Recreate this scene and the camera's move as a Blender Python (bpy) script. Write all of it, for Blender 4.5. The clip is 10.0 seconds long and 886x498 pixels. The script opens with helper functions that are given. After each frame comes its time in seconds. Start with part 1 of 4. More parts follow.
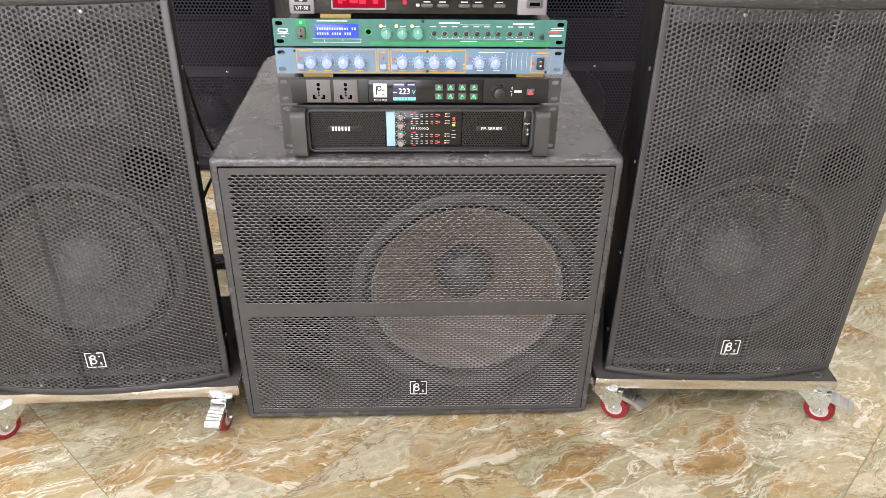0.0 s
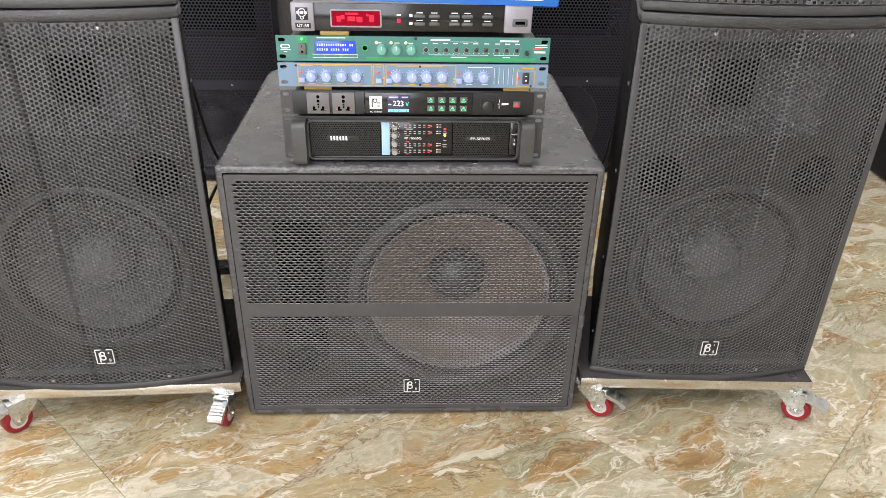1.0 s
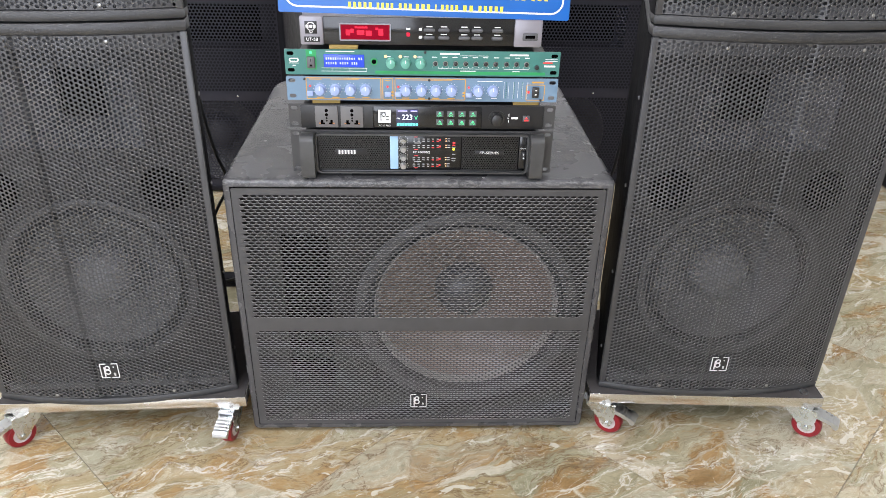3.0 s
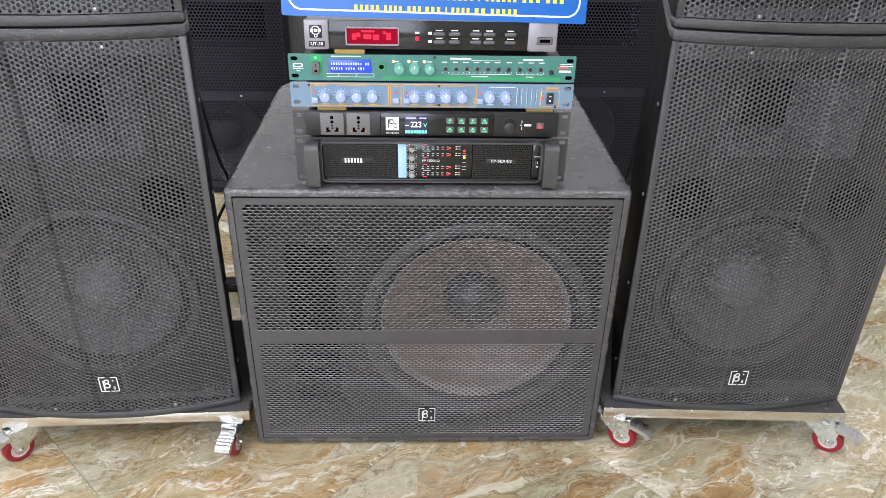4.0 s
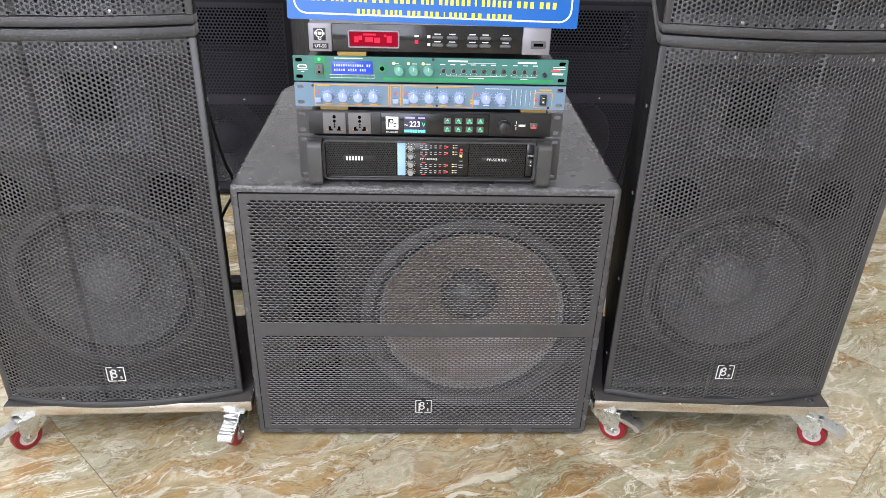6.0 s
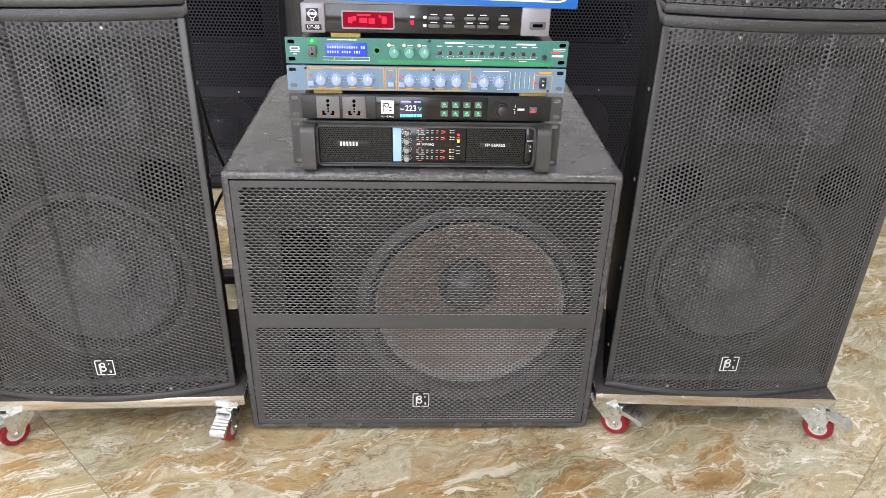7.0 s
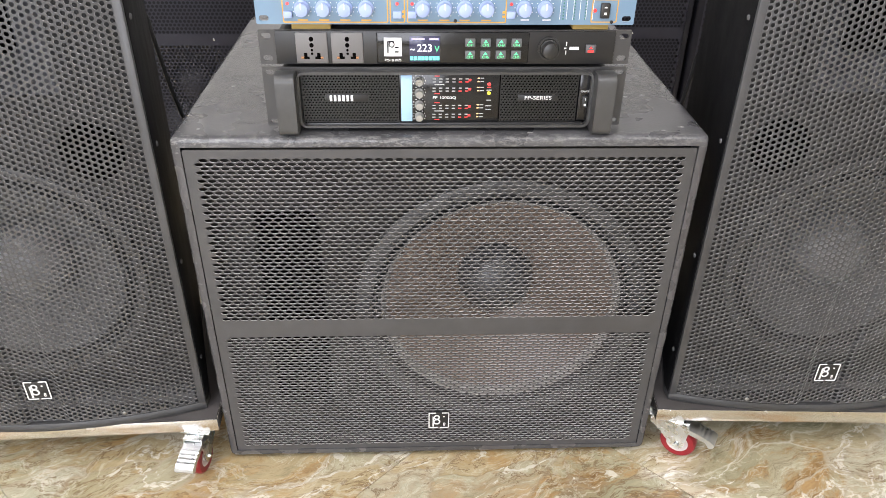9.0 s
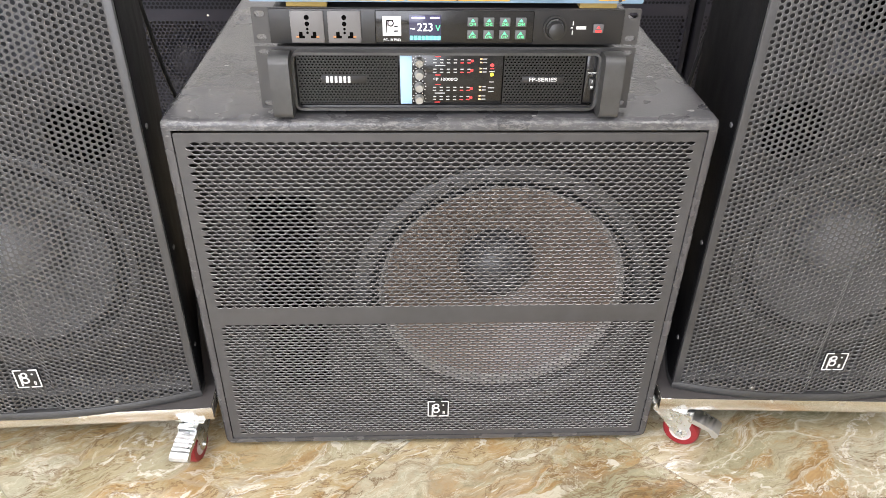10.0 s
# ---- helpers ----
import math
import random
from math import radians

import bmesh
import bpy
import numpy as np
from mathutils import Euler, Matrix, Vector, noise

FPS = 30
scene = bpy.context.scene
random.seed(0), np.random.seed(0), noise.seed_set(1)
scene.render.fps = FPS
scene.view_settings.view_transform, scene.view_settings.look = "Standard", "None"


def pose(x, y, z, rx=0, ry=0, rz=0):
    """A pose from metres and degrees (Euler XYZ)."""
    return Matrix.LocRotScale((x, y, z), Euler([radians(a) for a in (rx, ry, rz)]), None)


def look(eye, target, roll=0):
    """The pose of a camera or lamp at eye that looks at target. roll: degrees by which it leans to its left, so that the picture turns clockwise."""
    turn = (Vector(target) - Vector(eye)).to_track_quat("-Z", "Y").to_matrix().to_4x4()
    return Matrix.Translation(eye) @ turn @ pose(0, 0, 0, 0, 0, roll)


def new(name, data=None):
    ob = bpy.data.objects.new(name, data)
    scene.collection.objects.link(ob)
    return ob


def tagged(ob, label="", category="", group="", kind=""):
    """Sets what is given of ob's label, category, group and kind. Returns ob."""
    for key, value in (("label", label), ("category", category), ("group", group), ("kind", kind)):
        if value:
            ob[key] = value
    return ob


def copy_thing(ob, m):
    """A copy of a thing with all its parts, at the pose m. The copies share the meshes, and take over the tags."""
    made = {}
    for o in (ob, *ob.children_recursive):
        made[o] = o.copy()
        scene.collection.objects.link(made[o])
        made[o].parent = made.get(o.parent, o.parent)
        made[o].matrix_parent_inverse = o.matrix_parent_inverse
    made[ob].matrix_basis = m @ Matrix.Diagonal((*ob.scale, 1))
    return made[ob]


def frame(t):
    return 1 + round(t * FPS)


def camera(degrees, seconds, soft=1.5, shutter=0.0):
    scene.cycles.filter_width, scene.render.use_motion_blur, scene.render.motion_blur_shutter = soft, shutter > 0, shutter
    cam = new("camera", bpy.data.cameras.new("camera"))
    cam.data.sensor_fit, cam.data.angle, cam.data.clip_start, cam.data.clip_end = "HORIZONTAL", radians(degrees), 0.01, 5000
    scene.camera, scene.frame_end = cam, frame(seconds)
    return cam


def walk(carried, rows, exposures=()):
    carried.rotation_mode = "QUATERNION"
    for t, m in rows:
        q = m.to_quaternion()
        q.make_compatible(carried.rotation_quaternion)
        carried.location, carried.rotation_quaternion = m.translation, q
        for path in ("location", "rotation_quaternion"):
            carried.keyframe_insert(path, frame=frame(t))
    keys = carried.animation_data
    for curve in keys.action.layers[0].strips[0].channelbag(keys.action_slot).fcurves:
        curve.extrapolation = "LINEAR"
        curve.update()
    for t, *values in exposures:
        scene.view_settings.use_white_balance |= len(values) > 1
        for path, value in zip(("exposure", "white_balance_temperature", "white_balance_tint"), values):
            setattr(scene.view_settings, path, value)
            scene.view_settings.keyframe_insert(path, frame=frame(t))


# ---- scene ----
cam = camera(61.7, 10.0, soft=0.8)
PATH = [
    (0, (-0.0175, -1.2135, 1.1504), (0.0725, 0.5065, 0.1339), 1.10),
    (0.5, (-0.0037, -1.2717, 1.1594), (0.0829, 0.4620, 0.1659), 1.17),
    (1, (-0.0003, -1.2950, 1.1733), (0.0837, 0.4444, 0.1898), 1.28),
    (1.5, (0.0003, -1.3015, 1.1743), (0.0866, 0.4437, 0.2011), 1.39),
    (2, (-0.0015, -1.3100, 1.1799), (0.0848, 0.4396, 0.2147), 1.46),
    (2.5, (-0.0058, -1.3106, 1.1837), (0.0800, 0.4397, 0.2199), 1.47),
    (3, (-0.0125, -1.2788, 1.1772), (0.0667, 0.4721, 0.2140), 1.35),
    (4.5, (-0.0222, -1.2076, 1.1834), (0.0401, 0.5323, 0.1991), 1.16),
    (5, (-0.0259, -1.2351, 1.1852), (0.0417, 0.5090, 0.2089), 1.36),
    (5.5, (-0.0224, -1.2765, 1.1893), (0.0457, 0.4742, 0.2247), 1.57),
    (7, (-0.0147, -1.2540, 1.1469), (0.0594, 0.5007, 0.1900), 1.51),
    (7.5, (-0.0176, -1.1826, 1.1071), (0.0564, 0.5633, 0.1344), 1.20),
    (8, (-0.0214, -1.0886, 1.0639), (0.0512, 0.6439, 0.0673), 0.90),
    (8.5, (-0.0270, -0.9924, 1.0317), (0.0445, 0.7228, 0.0057), 0.75),
    (9, (-0.0396, -0.9350, 1.0243), (0.0359, 0.7603, -0.0341), 0.82),
    (9.5, (-0.0410, -0.9080, 1.0164), (0.0363, 0.7673, -0.0732), 1.01),
    (10, (-0.0415, -0.8993, 1.0191), (0.0388, 0.7617, -0.0921), 1.11),
]
walk(cam, [(t, look(eye, target, roll)) for t, eye, target, roll in PATH],
     exposures=[(0.0, 0.0, 6650, 10), (1.0, -0.12, 6550, 10), (2.5, -0.22, 6200, 10), (4.5, -0.14, 6100, 10), (5.5, -0.16, 6100, 10), (7.5, -0.12, 6450, 10), (9.0, 0.10, 6450, 10), (9.5, 0.15, 6450, 10), (10.0, 0.24, 6450, 10)])


# ---- world and lamps ----
world = bpy.data.worlds.new("world")
scene.world = world
world.use_nodes = True
world.node_tree.nodes["Background"].inputs[0].default_value = (0.9, 0.95, 1.0, 1)
world.node_tree.nodes["Background"].inputs[1].default_value = 0.3
LAMP_W = 33.0
WINDOW_W = 140.0
LAMPS = [(-1.3, -1.1), (-1.3, -2.4), (1.2, -1.7), (-1.3, 0.5), (0.9, 0.6)]
CEIL = 3.0


# ---- materials ----
def mat(name, color, rough=0.5, metal=0.0, vary=0.15, scale=30.0, bump=0.0, bscale=200.0, spec=0.5, emit=0.0, coat=0.0, rvary=0.1):
    m = bpy.data.materials.new(name)
    m.use_nodes = True
    nt = m.node_tree
    b = nt.nodes["Principled BSDF"]
    b.inputs["Roughness"].default_value = rough
    b.inputs["Metallic"].default_value = metal
    b.inputs["Specular IOR Level"].default_value = spec
    b.inputs["Coat Weight"].default_value = coat
    co = nt.nodes.new("ShaderNodeTexCoord")
    n1 = nt.nodes.new("ShaderNodeTexNoise")
    n1.inputs["Scale"].default_value, n1.inputs["Detail"].default_value = scale, 6
    n2 = nt.nodes.new("ShaderNodeTexNoise")
    n2.inputs["Scale"].default_value, n2.inputs["Detail"].default_value = scale / 7, 3
    for n in (n1, n2):
        nt.links.new(co.outputs["Object"], n.inputs["Vector"])
    add = nt.nodes.new("ShaderNodeMath")
    add.operation = "ADD"
    nt.links.new(n1.outputs["Fac"], add.inputs[0])
    nt.links.new(n2.outputs["Fac"], add.inputs[1])
    mr = nt.nodes.new("ShaderNodeMapRange")
    mr.inputs[1].default_value, mr.inputs[2].default_value = 0.6, 1.4
    mr.inputs[3].default_value, mr.inputs[4].default_value = 1 - vary, 1 + vary
    nt.links.new(add.outputs[0], mr.inputs[0])
    mul = nt.nodes.new("ShaderNodeMix")
    mul.data_type, mul.blend_type = "RGBA", "MULTIPLY"
    mul.inputs[0].default_value = 1
    mul.inputs[6].default_value = (*color, 1)
    nt.links.new(mr.outputs[0], mul.inputs[7])
    nt.links.new(mul.outputs[2], b.inputs["Base Color"])
    rr = nt.nodes.new("ShaderNodeMapRange")
    rr.inputs[1].default_value, rr.inputs[2].default_value = 0.6, 1.4
    rr.inputs[3].default_value, rr.inputs[4].default_value = max(0.03, rough - rvary), min(1, rough + rvary)
    nt.links.new(add.outputs[0], rr.inputs[0])
    nt.links.new(rr.outputs[0], b.inputs["Roughness"])
    if bump:
        n3 = nt.nodes.new("ShaderNodeTexNoise")
        n3.inputs["Scale"].default_value, n3.inputs["Detail"].default_value = bscale, 3
        nt.links.new(co.outputs["Object"], n3.inputs["Vector"])
        bp = nt.nodes.new("ShaderNodeBump")
        bp.inputs["Strength"].default_value, bp.inputs["Distance"].default_value = bump, 0.002
        nt.links.new(n3.outputs["Fac"], bp.inputs["Height"])
        nt.links.new(bp.outputs[0], b.inputs["Normal"])
    if emit:
        nt.links.new(mul.outputs[2], b.inputs["Emission Color"])
        b.inputs["Emission Strength"].default_value = emit
    return m


def worn_lit_edge_paint(name, color, rough, chip, front, top, thr=0.66, relief=0.3, low=0.25):
    """Black textured paint, rubbed and chipped to grey within a few centimetres of the edge at y = front. The grey also
    paints in the edge's highlight.
    """
    m = mat(name, color, rough, bump=relief, bscale=230, vary=0.3, scale=14, rvary=0.12)
    nt = m.node_tree
    b = nt.nodes["Principled BSDF"]
    old = b.inputs["Base Color"].links[0].from_socket
    co = nt.nodes.new("ShaderNodeTexCoord")
    mp = nt.nodes.new("ShaderNodeMapping")
    mp.inputs["Scale"].default_value = (0.6, 1.5, 1.5)
    nt.links.new(co.outputs["Object"], mp.inputs["Vector"])
    n = nt.nodes.new("ShaderNodeTexNoise")
    n.inputs["Scale"].default_value, n.inputs["Detail"].default_value, n.inputs["Roughness"].default_value = 130, 9, 0.75
    nt.links.new(mp.outputs[0], n.inputs["Vector"])
    sep = nt.nodes.new("ShaderNodeSeparateXYZ")
    nt.links.new(co.outputs["Object"], sep.inputs[0])
    near = nt.nodes.new("ShaderNodeMapRange")
    near.inputs[1].default_value, near.inputs[2].default_value = front + 0.03, front
    near.inputs[3].default_value, near.inputs[4].default_value = -0.03, 0.13
    nt.links.new(sep.outputs[1], near.inputs[0])
    high = nt.nodes.new("ShaderNodeMapRange")
    high.inputs[1].default_value, high.inputs[2].default_value = top - 0.03, top - 0.004
    high.inputs[3].default_value, high.inputs[4].default_value = low, 1.0
    nt.links.new(sep.outputs[2], high.inputs[0])
    both = nt.nodes.new("ShaderNodeMath")
    both.operation = "MULTIPLY"
    nt.links.new(near.outputs[0], both.inputs[0])
    nt.links.new(high.outputs[0], both.inputs[1])
    s = nt.nodes.new("ShaderNodeMath")
    s.operation = "ADD"
    nt.links.new(n.outputs["Fac"], s.inputs[0])
    nt.links.new(both.outputs[0], s.inputs[1])
    r = nt.nodes.new("ShaderNodeMapRange")
    r.inputs[1].default_value, r.inputs[2].default_value = thr, thr + 0.12
    nt.links.new(s.outputs[0], r.inputs[0])
    mix = nt.nodes.new("ShaderNodeMix")
    mix.data_type = "RGBA"
    nt.links.new(r.outputs[0], mix.inputs[0])
    nt.links.new(old, mix.inputs[6])
    mix.inputs[7].default_value = (*chip, 1)
    nt.links.new(mix.outputs[2], b.inputs["Base Color"])
    return m


def marble():
    m = bpy.data.materials.new("marble_tile")
    m.use_nodes = True
    nt = m.node_tree
    L = nt.links.new
    b = nt.nodes["Principled BSDF"]
    geo = nt.nodes.new("ShaderNodeNewGeometry")
    inf = nt.nodes.new("ShaderNodeObjectInfo")
    sh = nt.nodes.new("ShaderNodeVectorMath")
    sh.operation = "SCALE"
    sh.inputs[0].default_value = (7.3, 4.1, 3.7)
    L(inf.outputs["Random"], sh.inputs["Scale"])
    ad = nt.nodes.new("ShaderNodeVectorMath")
    L(geo.outputs["Position"], ad.inputs[0])
    L(sh.outputs[0], ad.inputs[1])
    rot = nt.nodes.new("ShaderNodeMapping")
    rot.inputs["Rotation"].default_value = (0, 0, radians(-20))
    L(ad.outputs[0], rot.inputs["Vector"])
    st = nt.nodes.new("ShaderNodeMapping")
    st.inputs["Scale"].default_value = (0.54, 1.45, 1)
    wn = nt.nodes.new("ShaderNodeTexNoise")
    wn.inputs["Scale"].default_value, wn.inputs["Detail"].default_value = 7.0, 5
    L(rot.outputs[0], wn.inputs["Vector"])
    wo = nt.nodes.new("ShaderNodeVectorMath")
    wo.operation = "MULTIPLY_ADD"
    wo.inputs[1].default_value = (0.10, 0.10, 0.10)
    L(wn.outputs["Color"], wo.inputs[0])
    L(rot.outputs[0], wo.inputs[2])
    L(wo.outputs[0], st.inputs["Vector"])

    def noise_tex(scale, detail, rough, dist, src=st):
        n = nt.nodes.new("ShaderNodeTexNoise")
        for k, v in (("Scale", scale), ("Detail", detail), ("Roughness", rough), ("Distortion", dist)):
            n.inputs[k].default_value = v
        L(src.outputs[0], n.inputs["Vector"])
        return n.outputs["Fac"]

    def ramp(src, stops):
        r = nt.nodes.new("ShaderNodeValToRGB")
        while len(r.color_ramp.elements) < len(stops):
            r.color_ramp.elements.new(0.5)
        for e, (p, c) in zip(r.color_ramp.elements, stops):
            e.position, e.color = p, (*c, 1)
        L(src, r.inputs[0])
        return r.outputs[0]

    def mix(fac, a, c):
        x = nt.nodes.new("ShaderNodeMix")
        x.data_type = "RGBA"
        L(fac, x.inputs[0])
        for v, i in ((a, 6), (c, 7)):
            if isinstance(v, tuple):
                x.inputs[i].default_value = (*v, 1)
            else:
                L(v, x.inputs[i])
        return x.outputs[2]

    def vein(src, width):
        s = nt.nodes.new("ShaderNodeMath")
        s.operation = "SUBTRACT"
        L(src, s.inputs[0])
        s.inputs[1].default_value = 0.5
        a = nt.nodes.new("ShaderNodeMath")
        a.operation = "ABSOLUTE"
        L(s.outputs[0], a.inputs[0])
        r = nt.nodes.new("ShaderNodeMapRange")
        r.inputs[1].default_value, r.inputs[2].default_value = width, 0
        L(a.outputs[0], r.inputs[0])
        return r.outputs[0]

    def times(a, c):
        x = nt.nodes.new("ShaderNodeMath")
        x.operation = "MULTIPLY"
        L(a, x.inputs[0])
        if isinstance(c, float):
            x.inputs[1].default_value = c
        else:
            L(c, x.inputs[1])
        return x.outputs[0]

    base = ramp(noise_tex(4.2, 12, 0.7, 0.7), [(0.30, (0.23, 0.215, 0.13)), (0.43, (0.36, 0.335, 0.215)), (0.54, (0.45, 0.405, 0.27)), (0.68, (0.56, 0.51, 0.37))])
    rust_f = ramp(noise_tex(5.5, 13, 0.74, 0.9), [(0.49, (0, 0, 0)), (0.585, (0.9, 0.9, 0.9))])
    rust_c = ramp(noise_tex(19, 8, 0.65, 0.6), [(0.35, (0.27, 0.15, 0.05)), (0.65, (0.50, 0.31, 0.13))])
    col = mix(rust_f, base, rust_c)
    vo = nt.nodes.new("ShaderNodeTexVoronoi")
    vo.inputs["Scale"].default_value = 8.5
    L(st.outputs[0], vo.inputs["Vector"])
    sx = nt.nodes.new("ShaderNodeSeparateXYZ")
    L(vo.outputs["Color"], sx.inputs[0])
    col = mix(ramp(sx.outputs[0], [(0.55, (0, 0, 0)), (0.7, (0.42, 0.42, 0.42))]), col, (0.52, 0.36, 0.17))
    col = mix(ramp(sx.outputs[1], [(0.68, (0, 0, 0)), (0.8, (0.5, 0.5, 0.5))]), col, (0.60, 0.56, 0.44))
    ve = nt.nodes.new("ShaderNodeTexVoronoi")
    ve.feature = "DISTANCE_TO_EDGE"
    ve.inputs["Scale"].default_value = 8.5
    L(st.outputs[0], ve.inputs["Vector"])
    crack = ramp(ve.outputs["Distance"], [(0.0, (0.8, 0.8, 0.8)), (0.03, (0, 0, 0))])
    dark = ramp(noise_tex(9.5, 13, 0.77, 0.8), [(0.36, (0.5, 0.5, 0.5)), (0.45, (0, 0, 0))])
    col = mix(dark, col, (0.20, 0.195, 0.12))
    patch = ramp(noise_tex(5.6, 9, 0.6, 1.2), [(0.59, (0, 0, 0)), (0.62, (0.8, 0.8, 0.8))])
    col = mix(patch, col, (0.68, 0.63, 0.50))
    gate = ramp(noise_tex(3.0, 2, 0.5, 0.0), [(0.42, (0, 0, 0)), (0.55, (1, 1, 1))])
    col = mix(times(vein(noise_tex(3.2, 9, 0.62, 1.1), 0.013), gate), col, (0.80, 0.76, 0.66))
    gate2 = ramp(noise_tex(4.0, 2, 0.5, 0.0), [(0.45, (1, 1, 1)), (0.6, (0, 0, 0))])
    col = mix(times(times(vein(noise_tex(5.2, 10, 0.68, 1.3), 0.014), gate2), 0.85), col, (0.18, 0.105, 0.05))
    col = mix(times(crack, gate), col, (0.74, 0.69, 0.55))
    col = mix(times(times(crack, gate2), 0.6), col, (0.24, 0.15, 0.07))
    col = mix(times(vein(noise_tex(13.0, 8, 0.68, 1.0), 0.018), 0.5), col, (0.72, 0.67, 0.53))
    fine = mix(times(vein(noise_tex(26.0, 6, 0.65, 1.5), 0.02), 0.35), col, (0.21, 0.15, 0.08))
    chips = ramp(noise_tex(15.0, 5, 0.55, 1.8), [(0.635, (0, 0, 0)), (0.655, (0.85, 0.85, 0.85))])
    fine = mix(chips, fine, (0.72, 0.68, 0.57))
    grain = ramp(noise_tex(70.0, 6, 0.7, 0.5), [(0.3, (0.80, 0.80, 0.79)), (0.7, (1.0, 1.0, 1.0))])
    gm = nt.nodes.new("ShaderNodeMix")
    gm.data_type, gm.blend_type = "RGBA", "MULTIPLY"
    gm.inputs[0].default_value = 1
    L(fine, gm.inputs[6])
    L(grain, gm.inputs[7])
    fine = gm.outputs[2]
    L(fine, b.inputs["Base Color"])
    b.inputs["Roughness"].default_value = 0.12
    b.inputs["Specular IOR Level"].default_value = 0.5
    rr = ramp(noise_tex(25, 4, 0.6, 0), [(0.3, (0.1, 0.1, 0.1)), (0.7, (0.2, 0.2, 0.2))])
    L(rr, b.inputs["Roughness"])
    return m


M_PAINT = worn_lit_edge_paint("black_cabinet_paint", (0.070, 0.069, 0.073), 0.27, (0.150, 0.148, 0.146), 0.0, 0.620, 0.585, relief=0.14, low=0.10)
M_BOX = worn_lit_edge_paint("speaker_box_paint", (0.042, 0.042, 0.043), 0.45, (0.15, 0.15, 0.15), -0.03, 0.79, 0.72, 0.35)
# Side panels: blacker and duller than the rest of the box.
M_SIDE = mat("blacker_side_panel", (0.007, 0.007, 0.008), 0.6, spec=0.08, vary=0.3, scale=18, bump=0.15, bscale=240)
M_DARKBOX = mat("dark_box_paint", (0.009, 0.009, 0.013), 0.55, spec=0.25, bump=0.3, bscale=300)
M_GRILLE = mat("grille_powder_coat", (0.062, 0.061, 0.0625), 0.42, vary=0.18, scale=40, bump=0.12, bscale=900)
M_SGRILLE = mat("speaker_grille_steel", (0.054, 0.054, 0.056), 0.34, vary=0.25, scale=22, bump=0.1, bscale=900)
# Paler than the sheet: the light on the hole lips is put into colour.
M_EDGE = mat("hole_lip_highlight", (0.47, 0.465, 0.465), 0.35, vary=0.3, scale=25)
M_SEDGE = mat("speaker_hole_lip_highlight", (0.36, 0.36, 0.365), 0.42, vary=0.3, scale=25)
M_BGRILLE = mat("back_grille_steel", (0.021, 0.021, 0.031), 0.5, spec=0.35, vary=0.2, scale=30)
M_BAFFLE = mat("baffle_black", (0.016, 0.015, 0.0145), 0.7, spec=0.25, vary=0.3, scale=25, bump=0.2, bscale=300)
M_SBAFFLE = mat("speaker_baffle_black", (0.012, 0.012, 0.013), 0.6, vary=0.3, scale=25, bump=0.2, bscale=300)
M_BATTEN = mat("grey_felt_batten", (0.10, 0.10, 0.105), 0.9, vary=0.3, scale=60)
M_CONE = mat("paper_cone", (0.185, 0.138, 0.112), 0.38, vary=0.25, scale=40, bump=0.3, bscale=150)
# Cone edge tone: light caught by the inner lip, put into the colour.
M_RIM = mat("lit_cone_edge", (0.30, 0.285, 0.27), 0.4, vary=0.2, scale=60)
M_CAP = mat("dust_cap", (0.042, 0.043, 0.048), 0.36, spec=0.8, vary=0.2, scale=30)
M_SCAP = mat("small_dust_cap", (0.20, 0.20, 0.21), 0.36, vary=0.15, scale=30)
M_SCONE = mat("small_cone_paper", (0.105, 0.105, 0.108), 0.6, vary=0.25, scale=40, bump=0.2)
M_RUBBER = mat("surround_rubber", (0.02, 0.02, 0.021), 0.4)
M_FRAME = mat("cast_frame", (0.058, 0.058, 0.06), 0.35, vary=0.2)
M_HORN = mat("horn_plastic", (0.105, 0.106, 0.118), 0.3, spec=0.6, vary=0.1)
# Near-black puts the shade inside openings into colour; also serves black print.
M_VOID = mat("opening_shade_and_print", (0.003, 0.003, 0.003), 0.9, spec=0.0)
M_STEEL = mat("stainless_steel", (0.74, 0.71, 0.67), 0.26, 1.0, vary=0.1, scale=12, bump=0.08, bscale=60)
# Deck colour carries the dark reflection of the speakers standing on it.
M_DECK = mat("dark_deck_reflection", (0.07, 0.064, 0.063), 0.8, spec=0.15, vary=0.25, scale=15, bump=0.05, bscale=80)
M_ZINC = mat("zinc_plated_steel", (0.66, 0.69, 0.70), 0.28, 1.0, vary=0.15, scale=60, bump=0.1, bscale=120)
M_CHROME = mat("bright_pressed_steel", (0.56, 0.57, 0.58), 0.32, 1.0, vary=0.1, scale=60)
M_RED = mat("red_polyurethane", (0.24, 0.009, 0.016), 0.35, vary=0.2, scale=50)
M_HUB = mat("white_hub_plastic", (0.62, 0.58, 0.57), 0.45, vary=0.12, scale=60)
M_WHITE = mat("white_print", (0.82, 0.82, 0.82), 0.5, vary=0.03)
M_PRINT = mat("dim_grey_print", (0.42, 0.42, 0.42), 0.5, vary=0.05)
M_BLACKP = mat("black_panel", (0.014, 0.014, 0.015), 0.38, vary=0.15, bump=0.06, bscale=500)
M_GLOSSP = mat("glossy_black_panel", (0.01, 0.01, 0.011), 0.14, vary=0.1)
M_EAR = mat("grey_black_ear", (0.045, 0.044, 0.044), 0.45, vary=0.15, bump=0.06, bscale=500)
M_HANDLE = mat("cast_handle", (0.05, 0.05, 0.05), 0.36, vary=0.4, scale=45, bump=0.1, bscale=200)
M_CHIP = mat("bare_filler", (0.32, 0.31, 0.30), 0.8, vary=0.3, scale=300)
